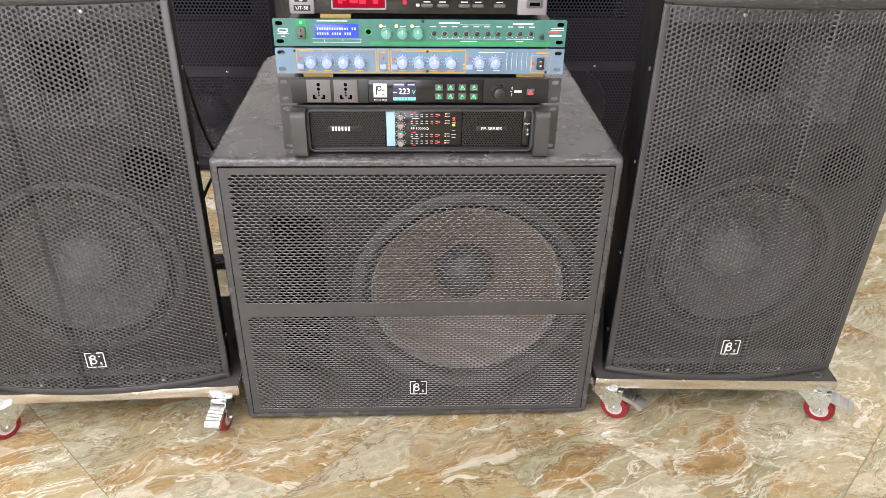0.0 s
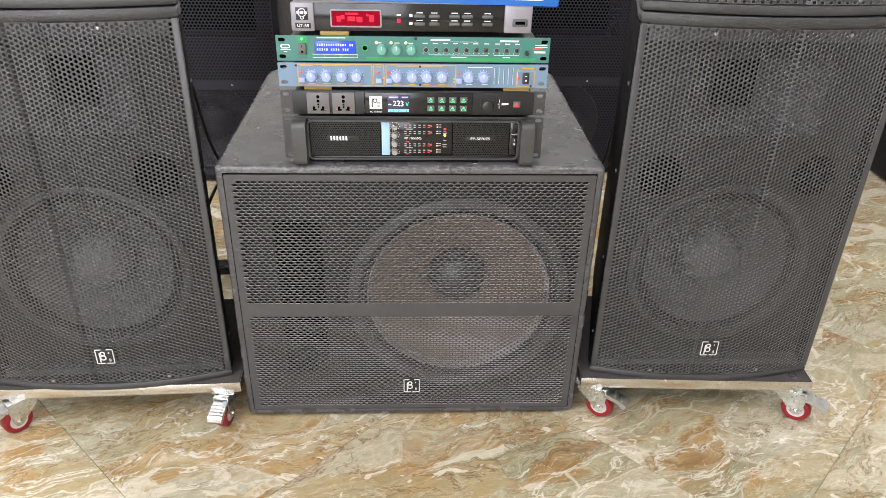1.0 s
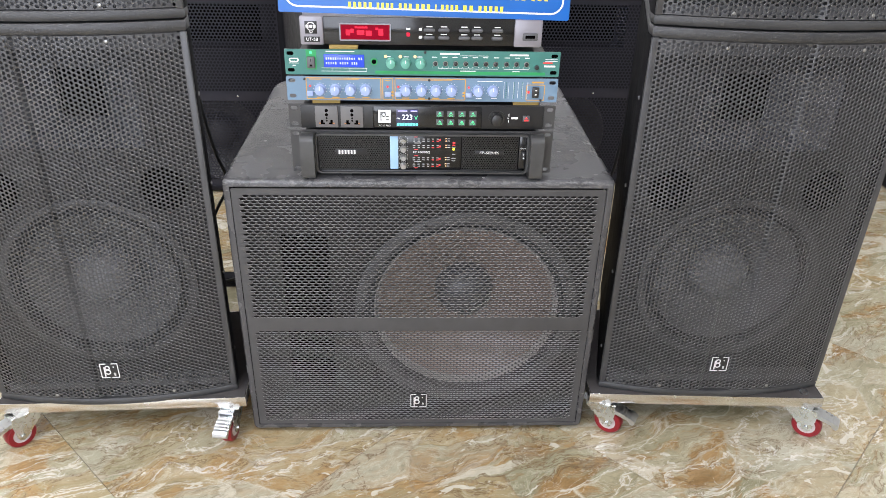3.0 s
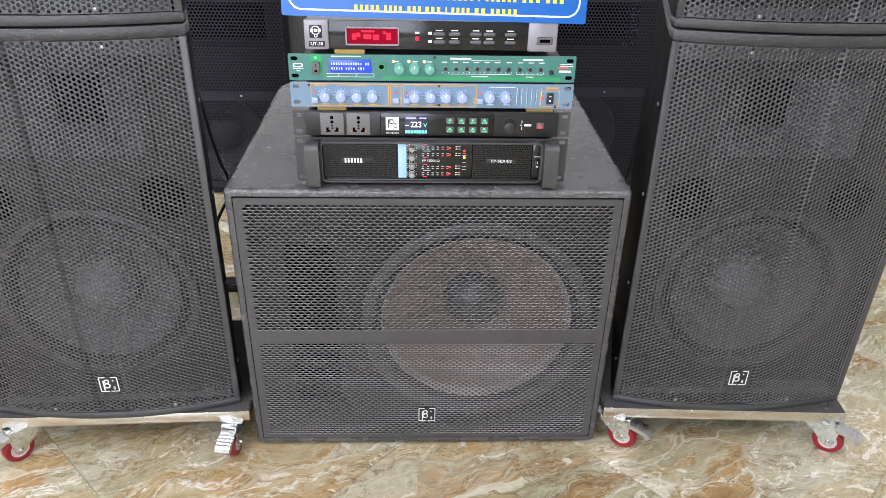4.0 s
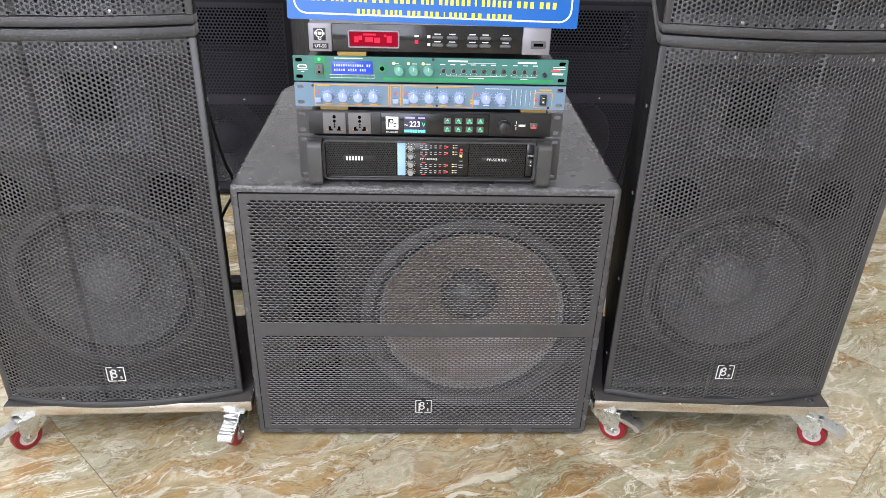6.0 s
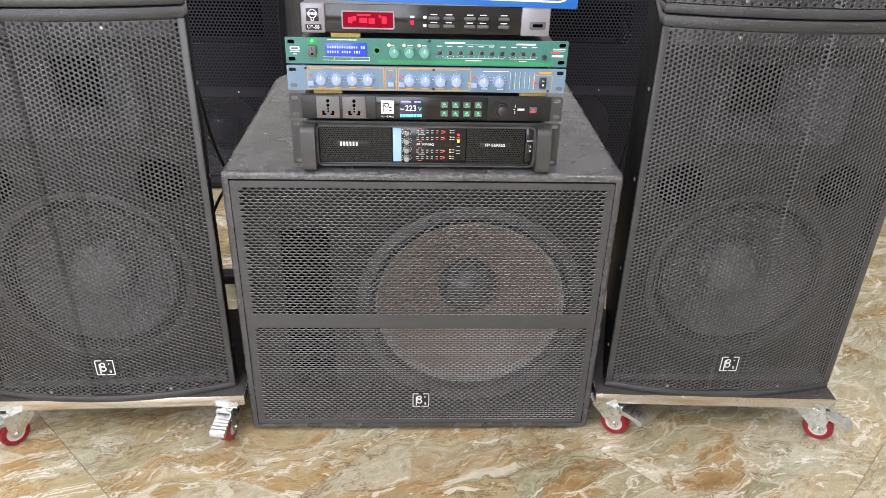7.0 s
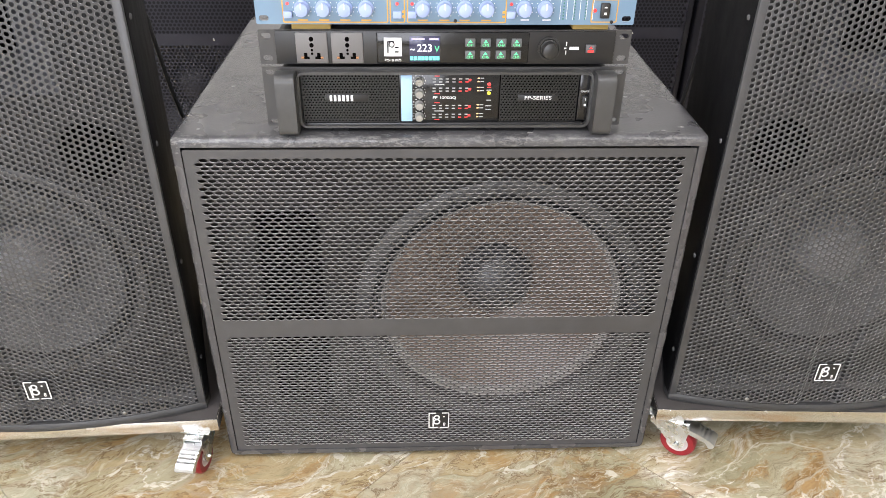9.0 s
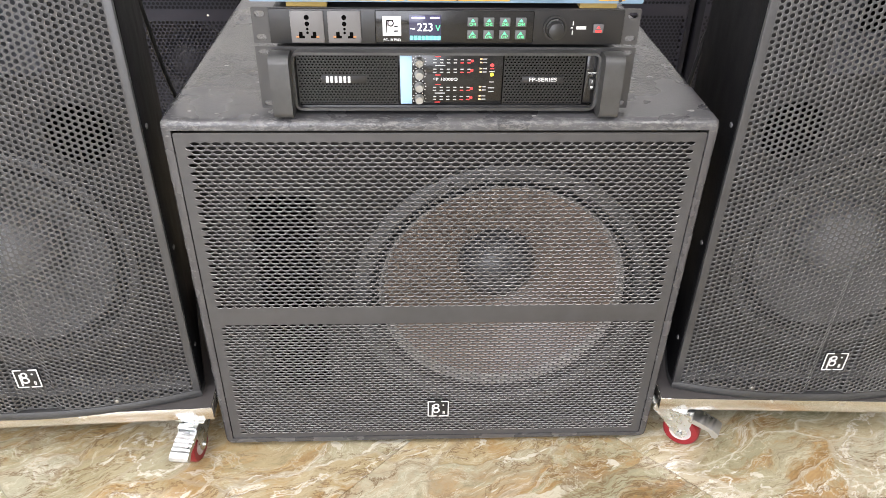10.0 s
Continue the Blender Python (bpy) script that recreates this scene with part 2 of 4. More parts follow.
M_GREEN = mat("green_panel", (0.05, 0.180, 0.155), 0.4, vary=0.08, scale=20)
M_GREENL = mat("bright_green_print_and_glow", (0.025, 0.30, 0.09), 0.45, vary=0.05)
M_BLUE = mat("steel_blue_panel", (0.152, 0.239, 0.336), 0.38, vary=0.08, scale=20)
M_YEL = mat("amber_print", (0.62, 0.34, 0.05), 0.5, vary=0.08)
M_KNOBB = mat("lilac_blue_knob", (0.33, 0.41, 0.66), 0.4, vary=0.08)
M_KNOBG = mat("teal_knob", (0.13, 0.36, 0.28), 0.4, vary=0.08)
M_KNOBK = mat("black_knob", (0.02, 0.02, 0.02), 0.35, vary=0.1)
M_KNOBM = mat("grey_metal_knob", (0.35, 0.35, 0.34), 0.3, 0.8, vary=0.1)
M_SOCKET = mat("grey_socket_plastic", (0.14, 0.135, 0.135), 0.45, vary=0.06)
M_COPPER = mat("copper_contact", (0.45, 0.22, 0.10), 0.35, 0.8)
M_SILVER = mat("silver_grey_plastic", (0.27, 0.26, 0.29), 0.38, 0.25, vary=0.08, scale=25)
M_BUTTON = mat("grey_button", (0.10, 0.10, 0.105), 0.45, vary=0.1)
M_STICK = mat("pale_blue_tape", (0.36, 0.55, 0.78), 0.55, vary=0.06)
M_SIGN = mat("blue_sign_vinyl", (0.003, 0.105, 0.42), 0.35, vary=0.04, scale=10)
M_SIGNY = mat("yellow_print", (0.85, 0.72, 0.06), 0.4, vary=0.03)
M_CARD = mat("yellow_cardboard", (0.30, 0.21, 0.06), 0.8, vary=0.15)
M_CABLE = mat("black_cable_rubber", (0.012, 0.012, 0.012), 0.5)
M_WALL = mat("white_wall_paint", (0.74, 0.73, 0.70), 0.7, vary=0.04, scale=8, bump=0.1, bscale=150)
M_GROUT = mat("grout", (0.42, 0.39, 0.30), 0.85, vary=0.2)
M_MARBLE = marble()
E_RED = mat("red_display", (0.20, 0.001, 0.012), 0.4, emit=0.32, spec=0.05, vary=0.05)
E_REDD = mat("bright_red_digit", (0.85, 0.02, 0.05), 0.3, emit=0.45, spec=0.1, vary=0.02)
E_LED_R = mat("red_led", (0.75, 0.05, 0.05), 0.3, emit=0.3, vary=0.02)
E_LED_O = mat("amber_led", (0.95, 0.62, 0.30), 0.3, emit=0.5, vary=0.02)
E_LED_Y = mat("yellow_led", (0.95, 0.85, 0.05), 0.3, emit=1.0, vary=0.02)
E_GRN = mat("green_backlit_key", (0.10, 0.75, 0.30), 0.3, emit=0.6, vary=0.02)
E_LCD = mat("blue_lcd", (0.025, 0.06, 0.50), 0.2, emit=0.45, vary=0.05)
E_LCDT = mat("lcd_characters", (0.40, 0.47, 0.95), 0.3, emit=0.6, vary=0.02)
E_WHT = mat("white_lit_digits", (0.95, 0.95, 1.0), 0.3, emit=0.9, vary=0.02)
E_CYAN = mat("cyan_lit_blocks", (0.15, 0.80, 0.72), 0.3, emit=0.7, vary=0.02)
E_PUR = mat("violet_lit_line", (0.40, 0.36, 0.85), 0.3, emit=0.6, vary=0.02)
E_SCR = mat("dark_screen", (0.03, 0.03, 0.06), 0.15, emit=0.5, vary=0.05)
E_LAMP = mat("ceiling_diffuser", (1.0, 0.98, 0.95), 0.5, emit=5.0, vary=0.01)


# ---- mesh helpers ----
def finish(bm, name, material, smooth=True):
    me = bpy.data.meshes.new(name)
    bm.to_mesh(me)
    bm.free()
    me.materials.append(material)
    if smooth:
        me.polygons.foreach_set("use_smooth", [True] * len(me.polygons))
        me.set_sharp_from_angle(angle=radians(38))
    return me


def part(name, bm, material, parent=None, label="", m=None):
    ob = new(name, finish(bm, name, material) if isinstance(bm, bmesh.types.BMesh) else bm)
    if parent:
        ob.parent = parent
    if m:
        ob.matrix_basis = m
    return tagged(ob, label)


def thing(name, label, category, m=None, group="", kind=""):
    ob = new(name)
    ob.empty_display_size = 0.05
    if m:
        ob.matrix_basis = m
    return tagged(ob, label, category, group, kind)


def box(x0, x1, y0, y1, z0, z1, bev=0.0, bm=None, seg=2):
    out = bm or bmesh.new()
    t = bmesh.new()
    bmesh.ops.create_cube(t, size=1)
    for v in t.verts:
        v.co = Vector(((x0 + x1) / 2 + v.co.x * (x1 - x0), (y0 + y1) / 2 + v.co.y * (y1 - y0), (z0 + z1) / 2 + v.co.z * (z1 - z0)))
    if bev:
        bmesh.ops.bevel(t, geom=t.edges[:], offset=bev, segments=seg, affect="EDGES", profile=0.5)
    join(out, t)
    return out


def join(out, t, m=None):
    idx = {v: out.verts.new(m @ v.co if m else v.co) for v in t.verts}
    for f in t.faces:
        out.faces.new([idx[v] for v in f.verts])
    t.free()


def lathe(profile, cx=0.0, cz=0.0, seg=48, bm=None, cy=0.0):
    """Turned round the y axis at (cx, cz); profile of (radius, y)."""
    out = bm or bmesh.new()
    rings = []
    for r, y in profile:
        if r < 1e-6:
            rings.append([out.verts.new((cx, cy + y, cz))])
        else:
            rings.append([out.verts.new((cx + r * math.cos(2 * math.pi * i / seg), cy + y, cz + r * math.sin(2 * math.pi * i / seg))) for i in range(seg)])
    for a, c in zip(rings, rings[1:]):
        for i in range(seg):
            j = (i + 1) % seg
            q = [a[i % len(a)], a[j % len(a)], c[j % len(c)], c[i % len(c)]]
            q = [v for k, v in enumerate(q) if v not in q[:k]]
            if len(q) > 2:
                out.faces.new(q)
    bmesh.ops.recalc_face_normals(out, faces=out.faces[:])
    return out


def rrect(x0, x1, z0, z1, r, n=5):
    pts = []
    for cx, cz, a in ((x1 - r, z1 - r, 0), (x0 + r, z1 - r, 90), (x0 + r, z0 + r, 180), (x1 - r, z0 + r, 270)):
        for i in range(n + 1):
            t = radians(a + 90 * i / n)
            pts.append((cx + r * math.cos(t), cz + r * math.sin(t)))
    return pts


def circle(cx, cz, r, n=40):
    return [(cx + r * math.cos(2 * math.pi * i / n), cz + r * math.sin(2 * math.pi * i / n)) for i in range(n)]


def plate(outer, holes, y0, y1, bm=None):
    """A flat plate in the xz plane from y0 (front) to y1, with openings through it."""
    from mathutils.geometry import tessellate_polygon
    out = bm or bmesh.new()
    loops = [outer, *holes]
    flat = [p for lp in loops for p in lp]
    tris = tessellate_polygon([[Vector((x, z, 0)) for x, z in lp] for lp in loops])
    fr = [out.verts.new((x, y0, z)) for x, z in flat]
    bk = [out.verts.new((x, y1, z)) for x, z in flat]
    for t in tris:
        try:
            out.faces.new([fr[i] for i in t])
            out.faces.new([bk[i] for i in reversed(t)])
        except ValueError:
            pass
    k = 0
    for lp in loops:
        n = len(lp)
        for i in range(n):
            a, c = k + i, k + (i + 1) % n
            out.faces.new((fr[a], fr[c], bk[c], bk[a]))
        k += n
    bmesh.ops.recalc_face_normals(out, faces=out.faces[:])
    return out


def frame_bars(x0, x1, z0, z1, w, y0, y1, r=0.004):
    return plate(rrect(x0, x1, z0, z1, r), [rrect(x0 + w, x1 - w, z0 + w, z1 - w, max(0.0005, r - w))], y0, y1)


def perforated(name, material, x0, x1, z0, z1, px, pz, hx, hz, thick, depth_at=None, walls=True, edge=None, upright=False):
    """A sheet of staggered holes px by pz apart, each hx by hz wide, filling x0..x1, z0..z1; depth_at(x) bends it.
    The holes stand in level rows, or, if upright, in columns."""
    if upright:
        x0, x1, z0, z1, px, pz, hx, hz = z0, z1, x0, x1, pz, px, hz, hx
    nx, nz = int((x1 - x0) / px), max(1, round((z1 - z0) / pz))
    pz = (z1 - z0) / nz
    px = (x1 - x0) / (nx + 0.5)
    co, faces, slot = [], [], []
    ang = [math.pi * k / 4 for k in range(8)]
    ring = [(0.5, 0), (0.5, 0.5), (0, 0.5), (-0.5, 0.5), (-0.5, 0), (-0.5, -0.5), (0, -0.5), (0.5, -0.5)]

    def put(x, y, z):
        if upright:
            x, z = z, x
        co.append((x, y + (depth_at(x) if depth_at else 0), z))
        return len(co) - 1

    def face(q, material_slot):
        faces.append(tuple(reversed(q)) if upright else tuple(q))
        slot.append(material_slot)

    for j in range(nz):
        zc = z0 + (j + 0.5) * pz
        off = 0.5 * px if j % 2 else 0.0
        for i in range(nx):
            xc = x0 + off + (i + 0.5) * px
            o = [put(xc + a * px, 0, zc + c * pz) for a, c in ring]
            h = [put(xc + hx / 2 * math.cos(t), 0, zc + hz / 2 * math.sin(t)) for t in ang]
            for k in range(8):
                n = (k + 1) % 8
                face((o[k], h[k], h[n], o[n]), 0)
            if walls:
                w = [put(xc + hx / 2 * math.cos(t), thick, zc + hz / 2 * math.sin(t)) for t in ang]
                for k in range(8):
                    n = (k + 1) % 8
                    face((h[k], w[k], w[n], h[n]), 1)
        a, c = (x0, x0 + off) if off else (x0 + nx * px, x1)
        face([put(a, 0, zc - pz / 2), put(c, 0, zc - pz / 2), put(c, 0, zc + pz / 2), put(a, 0, zc + pz / 2)], 0)
    me = bpy.data.meshes.new(name)
    me.from_pydata(co, [], faces)
    me.materials.append(material)
    if edge:
        me.materials.append(edge)
        me.polygons.foreach_set("material_index", slot)
    me.update()
    return me


def tube(pts, r, seg=10, bm=None):
    out = bm or bmesh.new()
    P = [Vector(p) for p in pts]
    fine = []
    for i in range(len(P) - 1):
        a, c, d, e = P[max(0, i - 1)], P[i], P[i + 1], P[min(len(P) - 1, i + 2)]
        for k in range(8):
            t = k / 8
            fine.append(0.5 * (2 * c + (d - a) * t + (2 * a - 5 * c + 4 * d - e) * t * t + (3 * c - a - 3 * d + e) * t ** 3))
    fine.append(P[-1])
    rings = []
    for i, p in enumerate(fine):
        d = (fine[min(i + 1, len(fine) - 1)] - fine[max(i - 1, 0)]).normalized()
        u = d.orthogonal().normalized() if not rings else (last - d * last.dot(d)).normalized()
        last = u
        w = d.cross(u)
        rings.append([out.verts.new(p + r * (u * math.cos(2 * math.pi * k / seg) + w * math.sin(2 * math.pi * k / seg))) for k in range(seg)])
    for a, c in zip(rings, rings[1:]):
        for k in range(seg):
            n = (k + 1) % seg
            out.faces.new((a[k], a[n], c[n], c[k]))
    out.faces.new(rings[0][::-1])
    out.faces.new(rings[-1])
    bmesh.ops.recalc_face_normals(out, faces=out.faces[:])
    return out


def words(name, body, size, material, parent, x, y, z, align="CENTER", wide=1.0):
    """Raised lettering that faces -y, centred at x, z."""
    cu = bpy.data.curves.new(name, "FONT")
    cu.body, cu.size, cu.extrude, cu.align_x, cu.align_y = body, size, 0.0002, align, "CENTER"
    ob = new(name, cu)
    me = bpy.data.meshes.new_from_object(ob.evaluated_get(bpy.context.evaluated_depsgraph_get()))
    bpy.data.objects.remove(ob)
    me.transform(pose(x, y, z, 90) @ Matrix.Diagonal((wide, 1, 1, 1)))
    me.materials.clear()
    me.materials.append(material)
    return part(name, me, material, parent)


def knob(r, d, x, y, z, seg=24):
    return lathe([(r * 1.02, 0), (r, -d * 0.25), (r * 0.9, -d * 0.3), (r * 0.84, -d * 0.95), (r * 0.74, -d), (0, -d)], x, z, seg, cy=y)


def badge(parent, x, y, z, s=0.036):
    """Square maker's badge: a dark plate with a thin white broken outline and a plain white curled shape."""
    b = part("badge", box(x - s / 2, x + s / 2, y, y + 0.0035, z - s / 2, z + s / 2, 0.0006), M_BLACKP, parent, "black square badge with white outline")
    bm = bmesh.new()
    w, h, y0 = s * 0.024, s / 2 - 0.001, y - 0.0005
    for sx in (-1, 1):
        box(x + sx * h - w, x + sx * h + w, y0, y + 0.001, z - h, z + h, bm=bm)
        for sz in (-1, 1):
            a, c = sorted((x + sx * h, x + sx * h * (0.1 if sz < 0 else 0.3)))
            box(a, c, y0, y + 0.001, z + sz * h - w, z + sz * h + w, bm=bm)
    part("badge_outline", bm, M_WHITE, b)
    bm = bmesh.new()
    c = x - s * 0.10
    box(c - s * 0.205, c - s * 0.135, y0, y + 0.001, z - s * 0.40, z + s * 0.24, bm=bm)
    for dz, r in ((0.19, 0.150), (-0.09, 0.175)):
        plate(circle(c, z + s * dz, s * r, 18), [circle(c, z + s * dz, s * (r - 0.066), 18)], y0, y + 0.001, bm)
    plate(circle(x + s * 0.24, z + s * 0.24, s * 0.04, 10), [], y0, y + 0.001, bm)
    for k in (0, 1):
        plate(circle(x + s * 0.26, z - s * (0.21 + 0.09 * k), s * 0.055, 12), [circle(x + s * 0.26, z - s * (0.21 + 0.09 * k), s * 0.03, 12)], y0, y + 0.001, bm)
    part("badge_emblem", bm, M_WHITE, b)


# ---- setting ----
X0, X1, Y0, Y1 = -2.6, 3.0, -3.8, 2.2
part("wall_north", box(X0 - 0.12, X1 + 0.12, Y1, Y1 + 0.12, -0.1, CEIL), M_WALL)
# Unseen opening with an area lamp, added to brighten the front faces.
WX0, WX1, WZ0, WZ1 = -2.45, -0.1, 0.25, 2.6
part("wall_south", plate([(X0 - 0.12, -0.1), (X1 + 0.12, -0.1), (X1 + 0.12, CEIL), (X0 - 0.12, CEIL)], [[(WX0, WZ0), (WX1, WZ0), (WX1, WZ1), (WX0, WZ1)]], Y0 - 0.12, Y0), M_WALL)
win = thing("window_1", "unseen shopfront window added for front fill light", "window", pose(0, Y0 - 0.06, 0), kind="structure")
part("window_frame", frame_bars(WX0, WX1, WZ0, WZ1, 0.05, -0.03, 0.03, 0.002), M_SILVER, win)
for x in (-1.27,):
    part("mullion", box(x - 0.025, x + 0.025, -0.025, 0.025, WZ0 + 0.05, WZ1 - 0.05, 0.003), M_SILVER, win)
wl = bpy.data.lights.new("shopfront_daylight", "AREA")
wl.shape, wl.size, wl.size_y, wl.energy, wl.color = "RECTANGLE", WX1 - WX0, WZ1 - WZ0, WINDOW_W, (0.90, 0.92, 1.0)
new("shopfront_daylight", wl).matrix_basis = pose((WX0 + WX1) / 2, Y0 - 0.13, (WZ0 + WZ1) / 2, 90)
part("wall_west", box(X0 - 0.12, X0, Y0, Y1, -0.1, CEIL), M_WALL)
part("wall_east", box(X1, X1 + 0.12, Y0, Y1, -0.1, CEIL), M_WALL)
part("ceiling", box(X0 - 0.12, X1 + 0.12, Y0 - 0.12, Y1 + 0.12, CEIL, CEIL + 0.1), M_WALL)
for n, l in (("wall_north", "white painted wall behind the cabinets"), ("wall_south", "white painted wall"), ("wall_west", "white painted wall"), ("wall_east", "white painted wall"), ("ceiling", "white painted ceiling")):
    tagged(bpy.data.objects[n], l, n.split("_")[0], kind="structure")
floor = part("floor", box(X0, X1, Y0, Y1, -0.1, -0.003), M_GROUT)
tagged(floor, "polished green and rust marble floor tiles laid diagonally", "floor", kind="structure")
for x, y in LAMPS:
    lamp = thing("ceiling_light", "flush white LED panel on the ceiling", "ceiling light", pose(x, y, CEIL), "ceiling lights")
    part("frame", box(-0.62, 0.62, -0.17, 0.17, -0.03, -0.001, 0.004), M_WHITE, lamp)
    part("diffuser", box(-0.6, 0.6, -0.15, 0.15, -0.034, -0.029), E_LAMP, lamp)
    ld = bpy.data.lights.new("panel_light", "AREA")
    ld.shape, ld.size, ld.size_y, ld.energy, ld.color = "RECTANGLE", 1.2, 0.3, LAMP_W, (0.98, 0.955, 1.0)
    new("panel_light", ld).matrix_basis = pose(x, y, CEIL - 0.04)


# ---- subwoofer ----
def shell(name, hx, z0, z1, depth, wall, material, parent, step=0.012, cut=0.03):
    """An open-fronted box with rounded, slightly uneven edges; its back corners are cut."""
    bm = bmesh.new()

    def loop(ins, y, cutx=0.0):
        pts = []
        r = 0.008
        base = rrect(-hx + ins + cutx, hx - ins - cutx, z0 + ins, z1 - ins, r, 3)
        for (ax, az), (cx, cz) in zip(base, base[1:] + base[:1]):
            n = max(1, int(math.hypot(cx - ax, cz - az) / step))
            pts += [(ax + (cx - ax) * i / n, az + (cz - az) * i / n) for i in range(n)]
        return pts

    rows = []
    for ins, y, cutx in ((0.0095, 0.0, 0), (0.0058, 0.0007, 0), (0.003, 0.0026, 0), (0.0009, 0.0062, 0), (0, 0.011, 0), (0, 0.05, 0), (0, depth - cut * 1.6, 0), (0, depth, cut)):
        vs = []
        ref = loop(0, 0)
        for x, z in ref:
            k = 1 - ins / hx
            p = Vector((x * k, y, (z0 + z1) / 2 + (z - (z0 + z1) / 2) * k))
            if cutx:
                p.x *= 1 - cutx / hx
            if y < 0.02:
                p += 0.0009 * noise.noise_vector(p * 45)
            vs.append(bm.verts.new(p))
        rows.append(vs)
    n = len(rows[0])
    for a, c in zip(rows, rows[1:]):
        for i in range(n):
            bm.faces.new((a[i], c[i], c[(i + 1) % n], a[(i + 1) % n]))
    inner = []
    for y in (0.0, depth - 0.03):
        vs = []
        for x, z in loop(0, 0):
            zc = (z0 + z1) / 2
            vs.append(bm.verts.new((max(-hx + wall, min(hx - wall, x)), y, max(z0 + wall, min(z1 - wall, z)))))
        inner.append(vs)
    for i in range(n):
        j = (i + 1) % n
        bm.faces.new((rows[0][i], rows[0][j], inner[0][j], inner[0][i]))
        bm.faces.new((inner[0][i], inner[0][j], inner[1][j], inner[1][i]))
    bm.faces.new(rows[-1][::-1])
    bm.faces.new(inner[1])
    bmesh.ops.remove_doubles(bm, verts=bm.verts[:], dist=0.00001)
    bmesh.ops.recalc_face_normals(bm, faces=bm.faces[:])
    return part(name, bm, material, parent)


sub = thing("subwoofer", "large black subwoofer cabinet with oval-hole grille and chipped edges", "subwoofer", pose(0, 0, 0))
SW, SH, SD = 0.3708, 0.620, 0.665
shell("cabinet", SW, 0.010, SH, SD, 0.0145, M_PAINT, sub)
for x in (-0.32, 0.32):
    for y in (0.07, 0.58):
        part("foot", lathe([(0.0, 0), (0.02, 0), (0.02, 0.012), (0, 0.012)], seg=20), M_RUBBER, sub, m=pose(x, y, 0, -90) @ pose(0, -0.012, 0))
CX, CZ = 0.1, 0.300
part("baffle", plate([(-0.356, 0.026), (0.356, 0.026), (0.356, 0.604), (-0.356, 0.604)], [circle(CX, CZ, 0.211, 64), rrect(-0.284, -0.184, 0.09, 0.484, 0.012)], 0.04, 0.058), M_BAFFLE, sub)
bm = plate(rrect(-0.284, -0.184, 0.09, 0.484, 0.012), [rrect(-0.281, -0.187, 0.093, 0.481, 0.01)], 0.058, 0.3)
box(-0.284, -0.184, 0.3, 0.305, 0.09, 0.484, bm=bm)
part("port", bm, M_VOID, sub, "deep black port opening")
driver = part("woofer", lathe([(0.2359, 0.04), (0.2359, 0.033), (0.2302, 0.031), (0.2158, 0.031), (0.2101, 0.036), (0.2101, 0.06)], CX, CZ, 80), M_FRAME, sub, "eighteen inch woofer with brown-grey paper cone")
part("surround", lathe([(0.2106, 0.040), (0.2077, 0.035), (0.2048, 0.043), (0.2015, 0.035), (0.1982, 0.043), (0.1953, 0.047)], CX, CZ, 80), M_RUBBER, driver)
# Ring in a paler colour that stands in for the lit lip.
part("cone_rim", lathe([(0.1967, 0.0455), (0.1953, 0.0437), (0.1934, 0.0445), (0.1915, 0.050), (0.1896, 0.0585), (0.1872, 0.0605)], CX, CZ, 80), M_RIM, driver, "cone edge lip with its lit tone put into the colour")
part("cone", lathe([(0.1891, 0.0595), (0.1528, 0.083), (0.1146, 0.108), (0.0812, 0.13), (0.0630, 0.14)], CX, CZ, 80), M_CONE, driver)
part("dust_cap", lathe([(0.0659, 0.142), (0.0649, 0.134), (0.0592, 0.115), (0.0458, 0.099), (0.0248, 0.089), (0, 0.086)], CX, CZ, 48), M_CAP, driver)
for k in range(8):
    a = radians(22.5 + 45 * k)
    part("screw", lathe([(0.006, 0), (0.006, -0.002), (0.004, -0.004), (0, -0.004)], CX + 0.223 * math.cos(a), CZ + 0.223 * math.sin(a), 12, cy=0.031), M_BLACKP, driver)
# grille: a steel sheet with two fields of oval holes and a plain bar between
GX, GT, GY = 0.3553, 0.0013, 0.002
UP, LOW = (0.3095, 0.5885), (0.0345, 0.2775)
MX = 0.3425
grille = part("grille", plate(rrect(-GX, GX, 0.0248, 0.6012, 0.003), [[(-MX, a), (MX, a), (MX, c), (-MX, c)] for a, c in (UP, LOW)], GY, GY + GT), M_GRILLE, sub, "dark grey steel grille sheet")
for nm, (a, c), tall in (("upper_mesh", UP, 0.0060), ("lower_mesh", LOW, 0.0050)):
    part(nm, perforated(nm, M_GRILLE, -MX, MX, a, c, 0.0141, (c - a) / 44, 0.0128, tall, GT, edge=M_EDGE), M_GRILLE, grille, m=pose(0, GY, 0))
rng = random.Random(8)
for x, y, r in ((-0.322, 0.202, 0.005), (-0.336, 0.030, 0.004), (-0.30, 0.022, 0.003), (-0.25, 0.016, 0.0025), (0.338, 0.032, 0.005), (0.31, 0.02, 0.003), (0.12, 0.014, 0.004), (-0.19, 0.19, 0.002)):
    pts = [(x + r * rng.uniform(0.4, 1.3) * math.cos(a), y + 0.6 * r * rng.uniform(0.4, 1.2) * math.sin(a)) for a in [radians(40 * k) for k in range(9)]]
    t = bmesh.new()
    f = t.faces.new([t.verts.new((px_, py_, SH + 0.0003)) for px_, py_ in pts])
    g = bmesh.ops.extrude_face_region(t, geom=[f])
    for v in g["geom"]:
        if isinstance(v, bmesh.types.BMVert):
            v.co.z -= 0.0012
    bmesh.ops.recalc_face_normals(t, faces=t.faces[:])
    part("paint_chip", t, M_CHIP, sub, "pale chip in the paint")
badge(sub, -0.001, -0.002, 0.092, 0.036)


